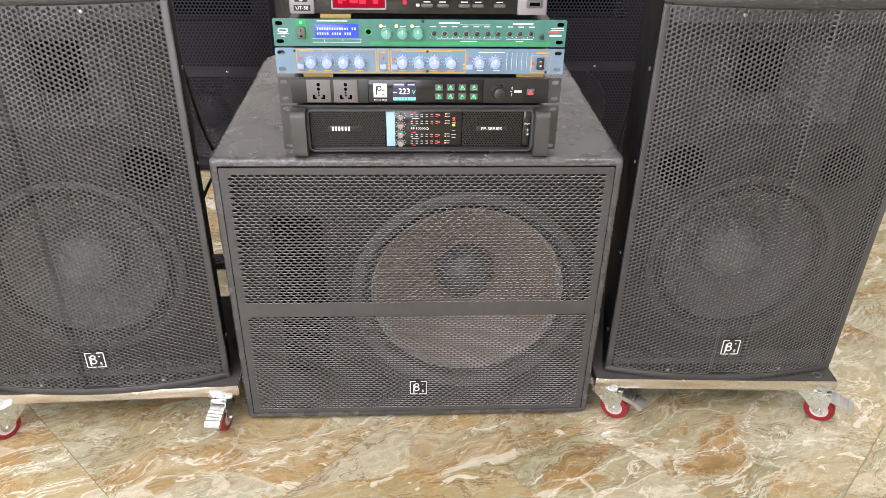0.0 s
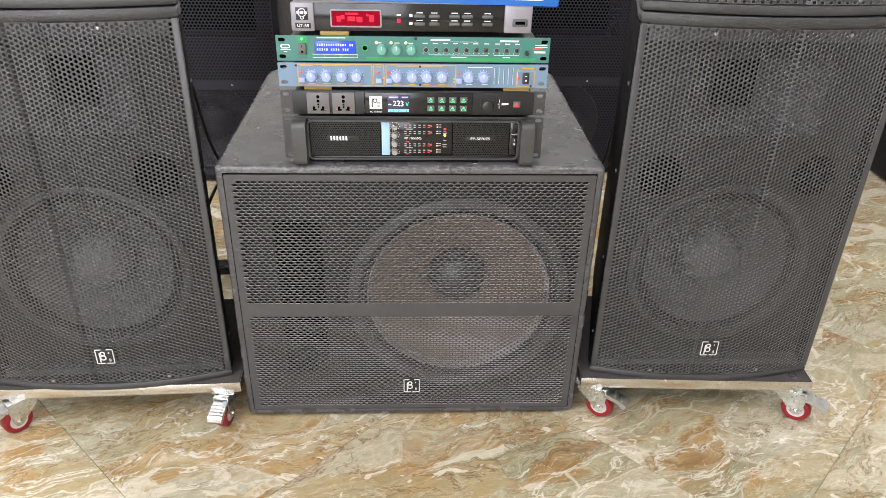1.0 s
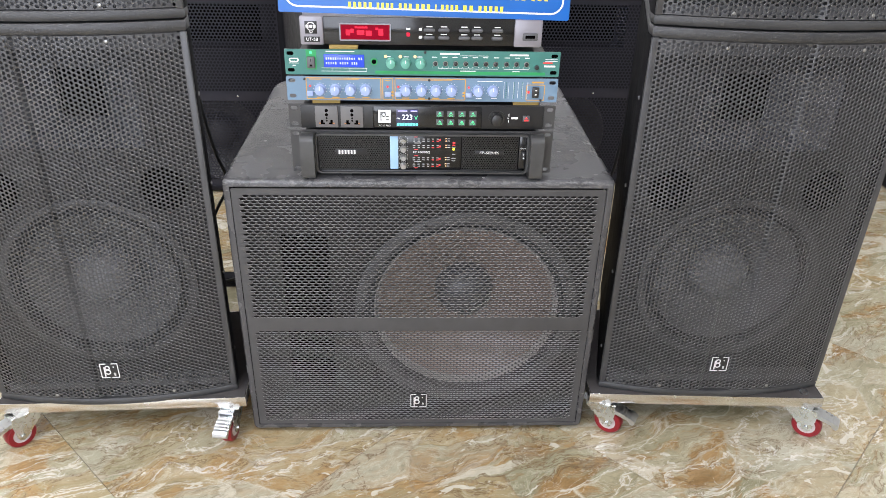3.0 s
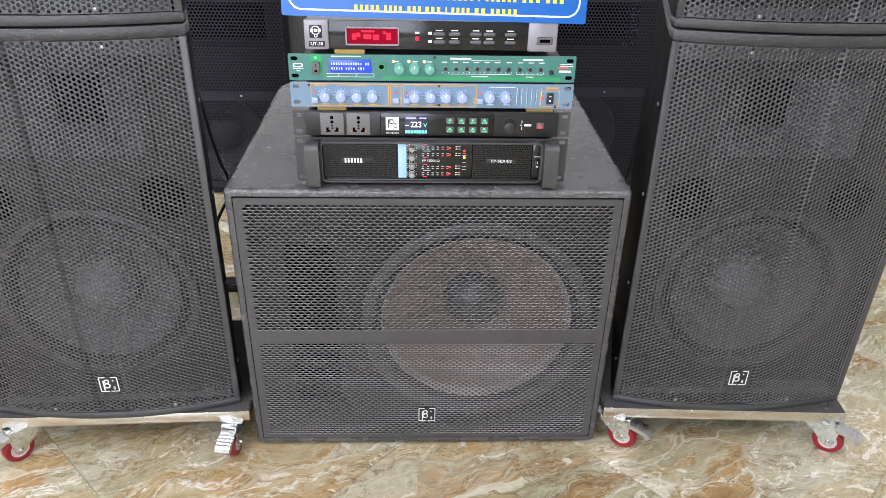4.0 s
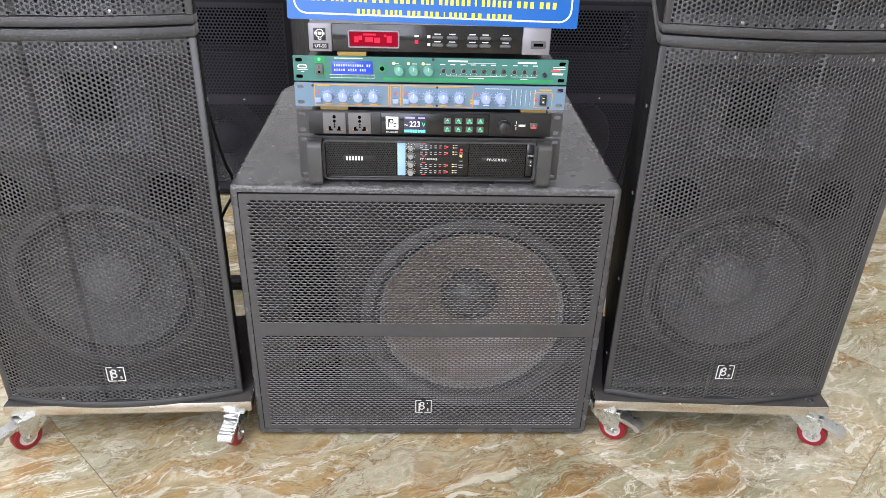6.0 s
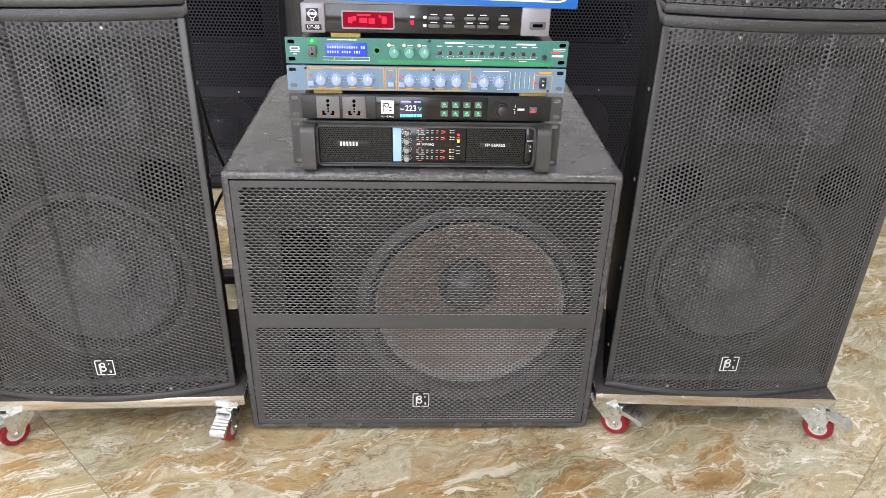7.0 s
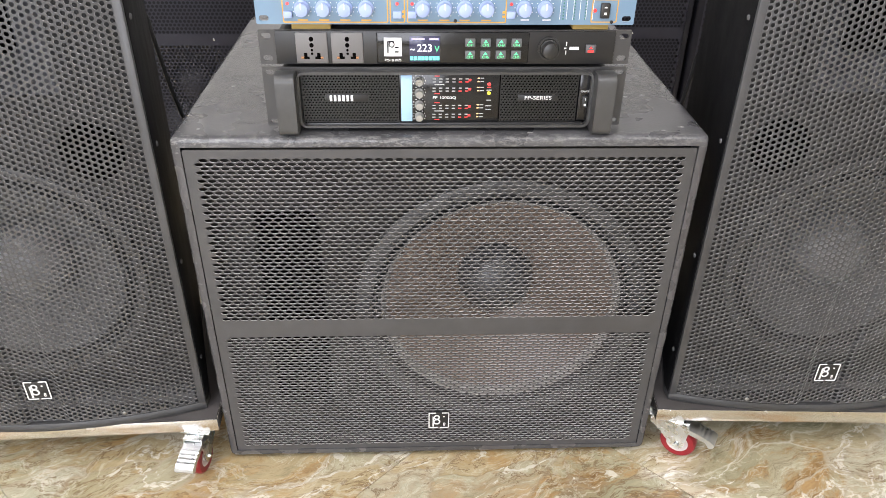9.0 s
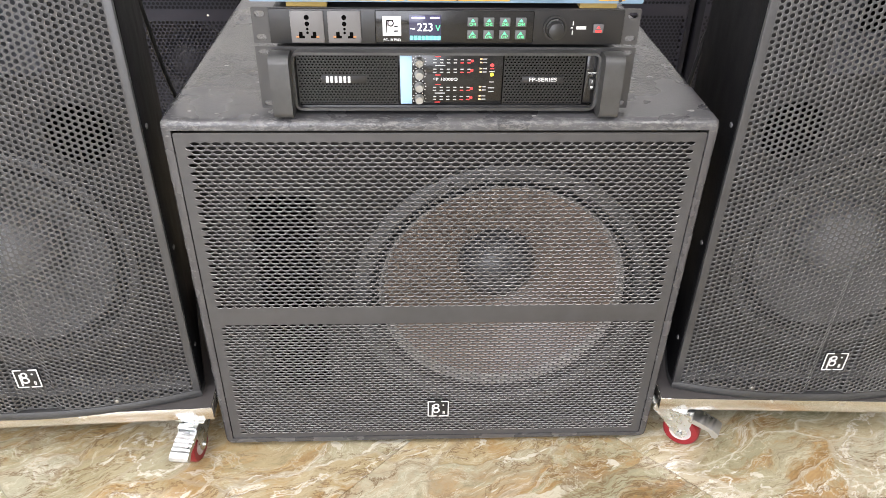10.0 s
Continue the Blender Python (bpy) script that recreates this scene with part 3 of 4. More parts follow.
# ---- two-way speakers ----
BW, BH, BD = 0.2470, 0.7925, 0.42


def bow(x):
    """Front line of the bowed grille: a flat middle strip and two curved wings."""
    a = min(1.0, abs(x) / BW)
    y = -0.035 * (1 - a * a)
    if abs(x) < 0.036:
        y = -0.0285 + max(0.0, abs(x) - 0.027) / 0.009 * -0.0058
    return y


def plan(inset=0.0, front=0.0):
    n = 24
    pts = [(-(BW - inset) + 2 * (BW - inset) * i / n, -0.035 * (1 - (2 * i / n - 1) ** 2) + front) for i in range(n + 1)]
    return pts + [(BW - inset, 0.02), (0.15 - inset, BD - inset), (-0.15 + inset, BD - inset), (-(BW - inset), 0.02)]


def slab(pts, z0, z1, rnd=0.004):
    bm = bmesh.new()
    cx, cy = 0.0, 0.15
    rows = []
    for z, k in ((z0, 1 - rnd * 3), (z0 + rnd, 1.0), (z1 - rnd, 1.0), (z1, 1 - rnd * 3)):
        rows.append([bm.verts.new((cx + (x - cx) * k, cy + (y - cy) * k, z)) for x, y in pts])
    n = len(pts)
    for a, c in zip(rows, rows[1:]):
        for i in range(n):
            bm.faces.new((a[i], a[(i + 1) % n], c[(i + 1) % n], c[i]))
    bm.faces.new(rows[0][::-1])
    bm.faces.new(rows[-1])
    bmesh.ops.recalc_face_normals(bm, faces=bm.faces[:])
    return bm


def side_panel(s):
    bm = bmesh.new()
    t = 0.012
    prof = [(s * BW, 0.0), (s * BW, 0.02), (s * 0.15, BD), (s * (0.15 - t), BD - t), (s * (BW - t), 0.02), (s * (BW - t), -0.004)]
    lo = [bm.verts.new((x, y, 0.0155)) for x, y in prof]
    hi = [bm.verts.new((x, y, BH - 0.0175)) for x, y in prof]
    for i in range(6):
        bm.faces.new((lo[i], lo[(i + 1) % 6], hi[(i + 1) % 6], hi[i]))
    bm.faces.new(lo[::-1])
    bm.faces.new(hi)
    bmesh.ops.recalc_face_normals(bm, faces=bm.faces[:])
    return bm


def speaker(label, m):
    sp = thing("loudspeaker", label, "loudspeaker", m, "stacked two-way loudspeakers")
    part("bottom_panel", slab(plan(0, -0.0055), 0.0, 0.016), M_BOX, sp)
    part("top_panel", slab(plan(0, -0.0055), BH - 0.018, BH), M_BOX, sp, "top rim with rough black paint")
    for s in (-1, 1):
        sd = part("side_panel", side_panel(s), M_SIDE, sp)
        for z in (0.1, 0.29, 0.485, 0.66):
            part("screw", lathe([(0.004, 0), (0.0035, -0.0015), (0, -0.0022)], 0, 0, 10), M_BUTTON, sd, m=pose(s * (BW + 0.0004), 0.014, z, 0, 0, 90 * s))
    part("back_panel", box(-0.14, 0.14, BD - 0.02, BD - 0.002, 0.0155, BH - 0.0175), M_BOX, sp)
    Z = 0.264
    yb = 0.024
    part("baffle", plate([(-0.230, 0.0155), (0.230, 0.0155), (0.230, BH - 0.0175), (-0.230, BH - 0.0175)], [circle(0, Z, 0.172, 56), circle(-0.155, 0.472, 0.043, 28), circle(0.155, 0.472, 0.043, 28), rrect(-0.14, 0.14, 0.553, 0.708, 0.012)], yb, yb + 0.018), M_SBAFFLE, sp)
    for x in (-0.155, 0.155):
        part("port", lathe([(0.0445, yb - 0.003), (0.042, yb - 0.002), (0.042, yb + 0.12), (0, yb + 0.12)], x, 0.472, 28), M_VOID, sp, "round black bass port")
    dr = part("woofer", lathe([(0.190, yb), (0.190, yb - 0.008), (0.184, yb - 0.010), (0.176, yb - 0.009), (0.171, yb - 0.003), (0.171, yb + 0.02)], 0, Z, 64), M_FRAME, sp, "fifteen inch woofer with grey cone")
    part("surround", lathe([(0.1715, yb + 0.002), (0.166, yb - 0.004), (0.160, yb + 0.003), (0.156, yb - 0.002), (0.152, yb + 0.006)], 0, Z, 64), M_RUBBER, dr)
    part("cone", lathe([(0.153, yb + 0.005), (0.150, yb + 0.008), (0.12, yb + 0.028), (0.09, yb + 0.047), (0.060, yb + 0.066)], 0, Z, 64), M_SCONE, dr)
    part("dust_cap", lathe([(0.062, yb + 0.068), (0.063, yb + 0.045), (0.057, yb + 0.022), (0.043, yb + 0.006), (0.022, yb - 0.003), (0, yb - 0.006)], 0, Z, 40), M_SCAP, dr)
    # horn: a rectangular mouth that narrows to an upright throat slot
    bm = bmesh.new()
    rows = []
    for k in range(7):
        t = k / 6
        e = 1 - (1 - t) ** 1.05
        hx, hz = 0.138 * (1 - e) + 0.044 * e, 0.076 * (1 - t) + 0.050 * t
        rows.append([bm.verts.new((x, yb - 0.002 + 0.11 * t, 0.6305 + z)) for x, z in rrect(-hx, hx, -hz, hz, min(hx, 0.012) * 0.9, 3)])
    n = len(rows[0])
    for a, c in zip(rows, rows[1:]):
        for i in range(n):
            bm.faces.new((a[i], a[(i + 1) % n], c[(i + 1) % n], c[i]))
    bmesh.ops.recalc_face_normals(bm, faces=bm.faces[:])
    bmesh.ops.reverse_faces(bm, faces=bm.faces[:])
    hn = part("horn", bm, M_HORN, sp, "smooth dark grey plastic horn")
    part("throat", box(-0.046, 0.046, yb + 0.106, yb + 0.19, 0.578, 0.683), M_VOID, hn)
    part("flange", plate(rrect(-0.158, 0.158, 0.541, 0.720, 0.008), [rrect(-0.137, 0.137, 0.555, 0.706, 0.012)], yb - 0.006, yb), M_SBAFFLE, hn)
    # battens close behind the grille at top and bottom
    part("batten", box(-0.229, 0.229, 0.0, yb, BH - 0.050, BH - 0.0175), M_BATTEN, sp)
    part("batten", box(-0.229, 0.229, 0.0, yb, 0.0155, 0.032), M_BATTEN, sp)
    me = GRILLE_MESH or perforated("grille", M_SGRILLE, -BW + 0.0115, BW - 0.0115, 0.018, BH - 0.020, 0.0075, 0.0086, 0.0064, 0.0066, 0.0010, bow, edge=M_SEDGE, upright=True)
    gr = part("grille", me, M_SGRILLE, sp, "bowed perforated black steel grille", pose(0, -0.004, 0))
    for s in (-1, 1):
        a, c = sorted((s * (BW - 0.0118), s * (BW - 0.0005)))
        part("grille_edge", box(a, c, -0.0035, 0.003, 0.0165, BH - 0.0185, 0.001), M_SGRILLE, gr)
        for z in (0.025, BH - 0.03):
            part("screw", lathe([(0.0036, 0), (0.003, -0.0012), (0.0014, -0.0018), (0, -0.0016)], s * 0.12, z, 12, cy=bow(0.12)), M_KNOBM, gr)
    badge(sp, 0.0, -0.0362, 0.088, 0.037)
    return sp, me


GRILLE_MESH = None
DECK = 0.112
PL = pose(-0.6445, 0.007, DECK, 0, 0, 3.0)
PR = pose(0.6485, 0.0205, DECK, 0, 0, -0.4)
ON_TOP = pose(0.0, 0.004, BH + 0.003)
ON_TROLLEY = "black two-way loudspeaker with bowed perforated grille standing on a steel trolley"
sp, GRILLE_MESH = speaker(ON_TROLLEY, PR)
tagged(copy_thing(sp, PL), ON_TROLLEY)
for m in (PR, PL):
    tagged(copy_thing(sp, m @ ON_TOP), "black two-way loudspeaker stacked on another loudspeaker")


# ---- trolleys ----
EDGE = 0.0878
CASTER = EDGE / 0.1005


def caster(parent, m):
    fk = bmesh.new()
    box(-0.036, 0.036, -0.03, 0.03, 0.096, 0.1005, 0.001, fk)
    lathe_bm = bmesh.new()
    lathe([(0.0, 0), (0.024, 0), (0.024, 0.01), (0, 0.01)], 0, 0, 24, lathe_bm)
    join(fk, lathe_bm, pose(0, 0, 0.096, -90))
    for s in (-1, 1):
        t = plate([(-0.028, 0.094), (0.048, 0.094), (0.050, 0.075), (0.046, 0.036), (0.041, 0.027), (0.032, 0.0235), (0.023, 0.028), (-0.010, 0.060), (-0.028, 0.074)], [], s * 0.0175 - 0.0012, s * 0.0175 + 0.0012)
        join(fk, t)
    box(-0.03, 0.048, -0.0187, 0.0187, 0.089, 0.0945, 0.001, fk)
    fork = part("caster", fk, M_ZINC, parent, "swivel caster with zinc fork and red wheel", m @ Matrix.Diagonal((CASTER, CASTER, CASTER, 1)))
    wx, wz = 0.032, 0.036
    part("tyre", lathe([(0.022, -0.013), (0.033, -0.013), (0.036, -0.009), (0.036, 0.009), (0.033, 0.013), (0.022, 0.013)], wx, wz, 36), M_RED, fork)
    part("hub", lathe([(0, -0.010), (0.008, -0.0145), (0.010, -0.0105), (0.018, -0.0105), (0.0225, -0.0128), (0.0225, 0.0128), (0.018, 0.0105), (0.012, 0.0105), (0.010, 0.0145), (0, 0.010)], wx, wz, 32), M_HUB, fork)
    part("axle", lathe([(0, -0.024), (0.0045, -0.023), (0.006, -0.018), (0.006, 0.018), (0.0045, 0.023), (0, 0.024)], wx, wz, 12), M_ZINC, fork)
    top = [(0.0, 0.003), (0.014, 0.004)]
    for q in range(4):
        top += [(0.018 + q * 0.009, 0.004), (0.020 + q * 0.009, 0.0054), (0.024 + q * 0.009, 0.0054), (0.026 + q * 0.009, 0.004)]
    pd = plate(top + [(0.060, 0.003), (0.063, -0.002), (0.061, -0.010), (0.054, -0.011), (0.044, -0.004), (0.0, -0.008)], [], -0.018, 0.018)
    part("brake_pedal", pd, M_CHROME, fork, "bright ribbed brake pedal", pose(0.042, 0, 0.082, 0, 15, 0))
    return fork


def trolley(label, m, turns, half, spots):
    tr = thing("trolley", label, "trolley", m, "speaker trolleys")
    part("deck_top", box(-half + 0.0025, half - 0.0025, 0.0025, 0.3375, DECK - 0.012, DECK, 0.0008), M_DECK, tr, "dark grey deck top, reflection put into its colour")
    dk = bmesh.new()
    for y in (0.0, 0.3382):
        box(-half, half, y, y + 0.0018, EDGE, DECK + 0.0006, 0.0004, dk)
    for x in (-half, half - 0.0018):
        box(x, x + 0.0018, 0.001, 0.339, EDGE, DECK + 0.0006, 0.0004, dk)
    part("edging", dk, M_STEEL, tr, "scratched stainless steel edging")
    part("under_frame", frame_bars(-0.245, 0.245, -0.155, 0.155, 0.05, 0, 0.010), M_ZINC, tr, m=pose(0, 0.17, EDGE - 0.0007, 90))
    for (x, y), a in zip((*spots, (-0.225, 0.29), (0.225, 0.29)), turns):
        caster(tr, pose(x, y, 0, 0, 0, a))
    return tr


LOW_TROLLEY = "low stainless steel trolley on red casters carrying a loudspeaker"
trolley(LOW_TROLLEY, pose(-0.636, -0.022, 0, 0, 0, 2.1), (-132, -100, 100, 60), 0.26, ((-0.2125, 0.024), (0.224, 0.028)))
trolley(LOW_TROLLEY, pose(0.638, -0.018, 0, 0, 0, -2.4), (-30, -32, 100, 60), 0.26, ((-0.2305, 0.026), (0.2225, 0.026)))

ring = lathe([(0.0095, 0), (0.0095, 0.0016), (0.0065, 0.0016), (0.0065, 0), (0.0095, 0)], 0, 0, 24)
t = bmesh.new()
join(t, ring, pose(0, 0, 0, 90))
tagged(part("steel_washer", t, M_CHROME, m=pose(0.862, -0.005, DECK)), "small bright steel washer lying on the trolley deck", "washer")

# ---- rack units on the subwoofer ----
RX = 0.004
RY = 0.03


def ears(z0, z1, hx, slot=0.0035):
    holes = []
    for s in (-1, 1):
        for z in (z0 + 0.0075, z1 - 0.0075):
            holes.append(rrect(s * (hx - 0.010) - 0.0062, s * (hx - 0.010) + 0.0062, z - slot, z + slot, slot * 0.95, 4))
    return plate(rrect(-hx, hx, z0, z1, 0.0015, 2), holes, 0.0, 0.003)


def stacked(y, old, base, tall=1.0):
    """Sets a unit drawn from height old upwards down at height base, its face stretched by tall."""
    return pose(RX, y, base - old * tall) @ Matrix.Diagonal((1, 1, tall, 1))


def unit(name, label, category, z0, z1, depth, face, base, top, body=M_BLACKP, hx=0.2435, y=RY, foot=0.0062):
    u = thing(name, label, category, stacked(y, z0, base, (top - base) / (z1 - z0)))
    part("chassis", box(-0.217, 0.217, 0.003, depth, z0 + 0.001, z1 - 0.001, 0.001), body, u)
    part("faceplate", ears(z0, z1, hx), face, u)
    for x in (-0.17, 0.17):
        for yy in (0.05, depth - 0.05):
            part("foot", box(x - 0.012, x + 0.012, yy - 0.012, yy + 0.012, z0 - foot, z0 + 0.001, 0.002), M_RUBBER, u)
    return u


def marks(parent, items, material, name="print", y=-0.0005):
    """Flat print, each bar a part of its own."""
    for item in items:
        bars(parent, [item], material, name, y)


def bars(parent, items, material, name="print", y=-0.0005, t=0.0006):
    """Flat print: plain bars given as (x, z, width, height)."""
    bm = bmesh.new()
    for x, z, w, h in items:
        box(x - w / 2, x + w / 2, y, y + t, z - h / 2, z + h / 2, bm=bm)
    return part(name, bm, material, parent)


# power amplifier, two units high
amp = thing("power_amplifier", "black two-unit power amplifier with scuffed side handles on the subwoofer", "amplifier", stacked(RY, 0.661, 0.6248, 0.94))
part("chassis", box(-0.217, 0.217, 0.003, 0.40, 0.6615, 0.748, 0.001), M_BLACKP, amp)
part("faceplate", ears(0.661, 0.749, 0.2435), M_EAR, amp)
for x in (-0.19, 0.19):
    for y in (0.03, 0.36):
        part("foot", box(x - 0.012, x + 0.012, y - 0.012, y + 0.012, 0.6555, 0.6618, 0.002), M_RUBBER, amp)
for s in (-1, 1):
    bm = plate(rrect(-0.036, 0.0005, 0.659, 0.7475, 0.011, 6), [], -0.0125, 0.0125)
    t = bmesh.new()
    join(t, bm, Matrix(((0, 1, 0, 0), (1, 0, 0, 0), (0, 0, 1, 0), (0, 0, 0, 1))))
    bmesh.ops.bevel(t, geom=[e for e in t.edges if len(e.link_faces) == 2 and e.calc_face_angle(0) > 1.2], offset=0.004, segments=3, affect="EDGES")
    part("handle", t, M_HANDLE, amp, "scuffed dark metal handle", pose(s * 0.2105, 0, 0))
part("bezel", frame_bars(-0.198, 0.198, 0.6625, 0.7455, 0.0035, -0.013, 0.0, 0.010), M_HANDLE, amp)
part("lower_lip", box(-0.19, 0.19, -0.009, 0.0, 0.6632, 0.669, 0.002), M_BLACKP, amp)
# Near-black sheet behind the mesh panels, painting the shade of the hollow.
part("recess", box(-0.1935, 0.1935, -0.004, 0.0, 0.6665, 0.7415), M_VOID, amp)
for a, c in ((-0.1925, -0.0635), (0.0735, 0.179)):
    me = perforated("mesh_panel", M_BLACKP, a, c, 0.6695, 0.7395, 0.0046, 0.0040, 0.0031, 0.0031, 0.0012)
    part("mesh_panel", me, M_BLACKP, amp, "finely perforated black panel", pose(0, -0.0065, 0))
cp = part("control_panel", box(-0.0625, 0.072, -0.007, 0.0, 0.669, 0.7405, 0.0008), M_GLOSSP, amp)
part("label_strip", box(-0.0605, -0.0455, -0.0078, -0.006, 0.6705, 0.7395, 0.0006), M_STICK, amp, "pale blue protective strip")
for z in (0.7315, 0.714, 0.696, 0.6785):
    k = part("knob", knob(0.0062, 0.010, -0.036, -0.007, z, 18), M_KNOBM, amp)
    bars(k, [(-0.036 + 0.0085 * math.cos(radians(a)), z + 0.0085 * math.sin(radians(a)), 0.0012, 0.0012) for a in range(-30, 211, 30)], M_WHITE, "dial_mark", -0.0074)
red, wht, amb = [], [], []
for z in (0.7325, 0.719, 0.693, 0.6795):
    for i in range(6):
        x = -0.016 + i * 0.0088
        wht.append((x, z + 0.0016, 0.0042, 0.0014))
        (red if i > 3 else wht).append((x, z - 0.0028, 0.0042, 0.0014))
    red.append((-0.012, z + 0.0058 if z in (0.7325, 0.693) else z - 0.0066, 0.007, 0.0011))
    red.append((0.032, z - 0.0001, 0.0036, 0.0034))
    wht += [(0.0485, z + 0.0026, 0.005, 0.0013), (0.0485, z - 0.0022, 0.005, 0.0013)]
    amb += [(0.0435, z + 0.0026, 0.0028, 0.0016), (0.0435, z - 0.0022, 0.0028, 0.0016)]
wht += [(-0.009, 0.7258, 0.013, 0.0013), (-0.009, 0.6862, 0.013, 0.0013), (0.058, 0.7175, 0.007, 0.0013), (0.058, 0.7025, 0.006, 0.0012), (0.058, 0.694, 0.008, 0.0012), (0.058, 0.6885, 0.007, 0.0012)]
red += [(0.058, 0.7215, 0.0055, 0.0012)]
bars(cp, wht, M_PRINT, "scale_marks", -0.0075)
marks(cp, red, E_LED_R, "red_mark", -0.0075)
marks(cp, amb, E_LED_O, "amber_mark", -0.0075)
part("indicator", knob(0.0024, 0.0015, 0.058, -0.007, 0.713, 14), E_LED_Y, cp)
part("indicator", knob(0.0026, 0.0015, 0.058, -0.007, 0.7262, 14), E_LED_R, cp)
words("lettering", "FP 10000Q", 0.0056, M_WHITE, cp, -0.002, -0.0074, 0.7062, wide=1.25)
part("name_plate", box(-0.162, -0.104, -0.0078, -0.005, 0.700, 0.7115, 0.0005), M_BLACKP, amp)
bars(amp, [(-0.1545 + i * 0.0056, 0.706, 0.0032, 0.0085) for i in range(6)], M_WHITE, "maker_mark", -0.0084)
part("name_plate", box(0.098, 0.152, -0.0078, -0.005, 0.7015, 0.7105, 0.0005), M_BLACKP, amp)
words("lettering", "FP-SERIES", 0.0078, M_WHITE, amp, 0.125, -0.0082, 0.706, wide=1.18)
part("switch_panel", box(0.1805, 0.1985, -0.0072, 0.0, 0.671, 0.7405, 0.002), M_GLOSSP, amp)
sw = part("rocker_switch", box(0.1855, 0.1935, -0.011, -0.006, 0.692, 0.709, 0.0015), M_KNOBK, amp)
bars(sw, [(0.1895, 0.7045, 0.0011, 0.0042), (0.1895, 0.6965, 0.003, 0.003)], M_WHITE, "switch_mark", -0.0114)
words("lettering", "ON/OFF", 0.0036, M_WHITE, amp, 0.1895, -0.0076, 0.7155)

# power sequencer, one unit
seq = unit("power_sequencer", "black one-unit power sequencer with two sockets and lit green keys", "power sequencer", 0.7545, 0.797, 0.22, M_EAR, 0.7115, 0.7565, foot=0.0042)
part("centre_panel", box(-0.222, 0.222, -0.003, 0.0, 0.7552, 0.7963, 0.0008), M_BLACKP, seq)
for x in (-0.175, -0.129):
    so = part("socket", box(x - 0.0205, x + 0.0205, -0.0055, -0.001, 0.7568, 0.7945, 0.001), M_SOCKET, seq, "grey universal mains socket")
    # Flat near-black shapes stand in for the shaded pin holes.
    bm = bmesh.new()
    for cx, cz, r in ((0, 0.787, 0.0030), (0, 0.7795, 0.0028), (0.0, 0.7735, 0.0016), (0.0, 0.7690, 0.0016)):
        plate(circle(x + cx, cz, r, 14), [], -0.0059, -0.005, bm)
    for s in (-1, 1):
        box(x + s * 0.0085 - 0.0022, x + s * 0.0085 + 0.0022, -0.0059, -0.005, 0.7625, 0.770, bm=bm)
        box(x + s * 0.0085 - 0.0048, x + s * 0.0085 + 0.0048, -0.0058, -0.005, 0.7625, 0.7655, bm=bm)
    part("socket_opening", bm, M_VOID, so)
    marks(so, [(x - 0.0125, 0.7643, 0.0035, 0.0022), (x + 0.0125, 0.7643, 0.0035, 0.0022)], M_COPPER, "contact", -0.0061)
part("display_panel", box(-0.091, 0.108, -0.004, -0.002, 0.7562, 0.7952, 0.002), M_GLOSSP, seq)
lg = part("logo_plate", box(-0.0815, -0.0585, -0.0047, -0.003, 0.7655, 0.7885, 0.0004), M_WHITE, seq, "white square maker's plate")
bm = bmesh.new()
box(-0.0772, -0.0757, -0.0052, -0.0044, 0.7695, 0.7845, bm=bm)
box(-0.0772, -0.068, -0.0052, -0.0044, 0.7832, 0.7845, bm=bm)
plate(circle(-0.0715, 0.7805, 0.004, 16), [circle(-0.0715, 0.7805, 0.0027, 16)], -0.0052, -0.0044, bm)
box(-0.0675, -0.0625, -0.0052, -0.0044, 0.7705, 0.772, bm=bm)
box(-0.0675, -0.0625, -0.0052, -0.0044, 0.776, 0.7775, bm=bm)
part("logo_emblem", bm, M_VOID, lg)
words("lettering", "PC-10 PRO", 0.0042, M_WHITE, seq, -0.07, -0.0045, 0.7605, wide=1.1)
sc = part("screen", box(-0.0485, -0.0085, -0.0046, -0.003, 0.7588, 0.7905, 0.0005), E_SCR, seq, "small lit screen with voltage reading")
words("digits", "223", 0.0135, E_WHT, sc, -0.0285, -0.0050, 0.7755)
words("digits", "~", 0.0115, E_WHT, sc, -0.0445, -0.0050, 0.7745)
words("unit_letter", "V", 0.0105, E_GRN, sc, -0.0125, -0.0050, 0.7745)
bars(sc, [(-0.037, 0.787, 0.017, 0.0022), (-0.0165, 0.787, 0.012, 0.0022)], E_PUR, "date_line", -0.005)
bars(sc, [(-0.0455 + i * 0.0049, 0.7632, 0.0040, 0.0048) for i in range(8)], E_CYAN, "level_blocks", -0.005)
for i in range(8):
    x, z = 0.0310 + (i % 4) * 0.0202, 0.7825 if i < 4 else 0.7675
    key = part("key", box(x - 0.0066, x + 0.0066, -0.0062, -0.003, z - 0.0052, z + 0.0052, 0.0008), M_BUTTON, seq, "black key with lit green mark")
    bm = bmesh.new()
    plate([(x - 0.0028, z + 0.0004), (x + 0.0028, z + 0.0004), (x, z + 0.0042)], [], -0.0066, -0.006, bm)
    part("arrow_mark", bm, E_GRN, key)
    words("key_letters", "CH%d" % (i + 1), 0.0046, E_GRN, key, x, -0.0066, z - 0.0024)
part("dial_ring", lathe([(0.0135, -0.003), (0.0150, -0.0045), (0.0150, -0.006), (0.0125, -0.006), (0.012, -0.003)], 0.135, 0.7752, 32), M_KNOBK, seq)
part("dial_bezel", lathe([(0.0142, 0), (0.0142, -0.0015), (0.0128, -0.0025), (0.0122, -0.001)], 0.135, 0.7752, 32, cy=-0.003), M_SILVER, seq, "thin bright ring round the dial")
part("dial", knob(0.0115, 0.016, 0.135, -0.003, 0.7752, 32), M_KNOBK, seq, "black rotary dial")
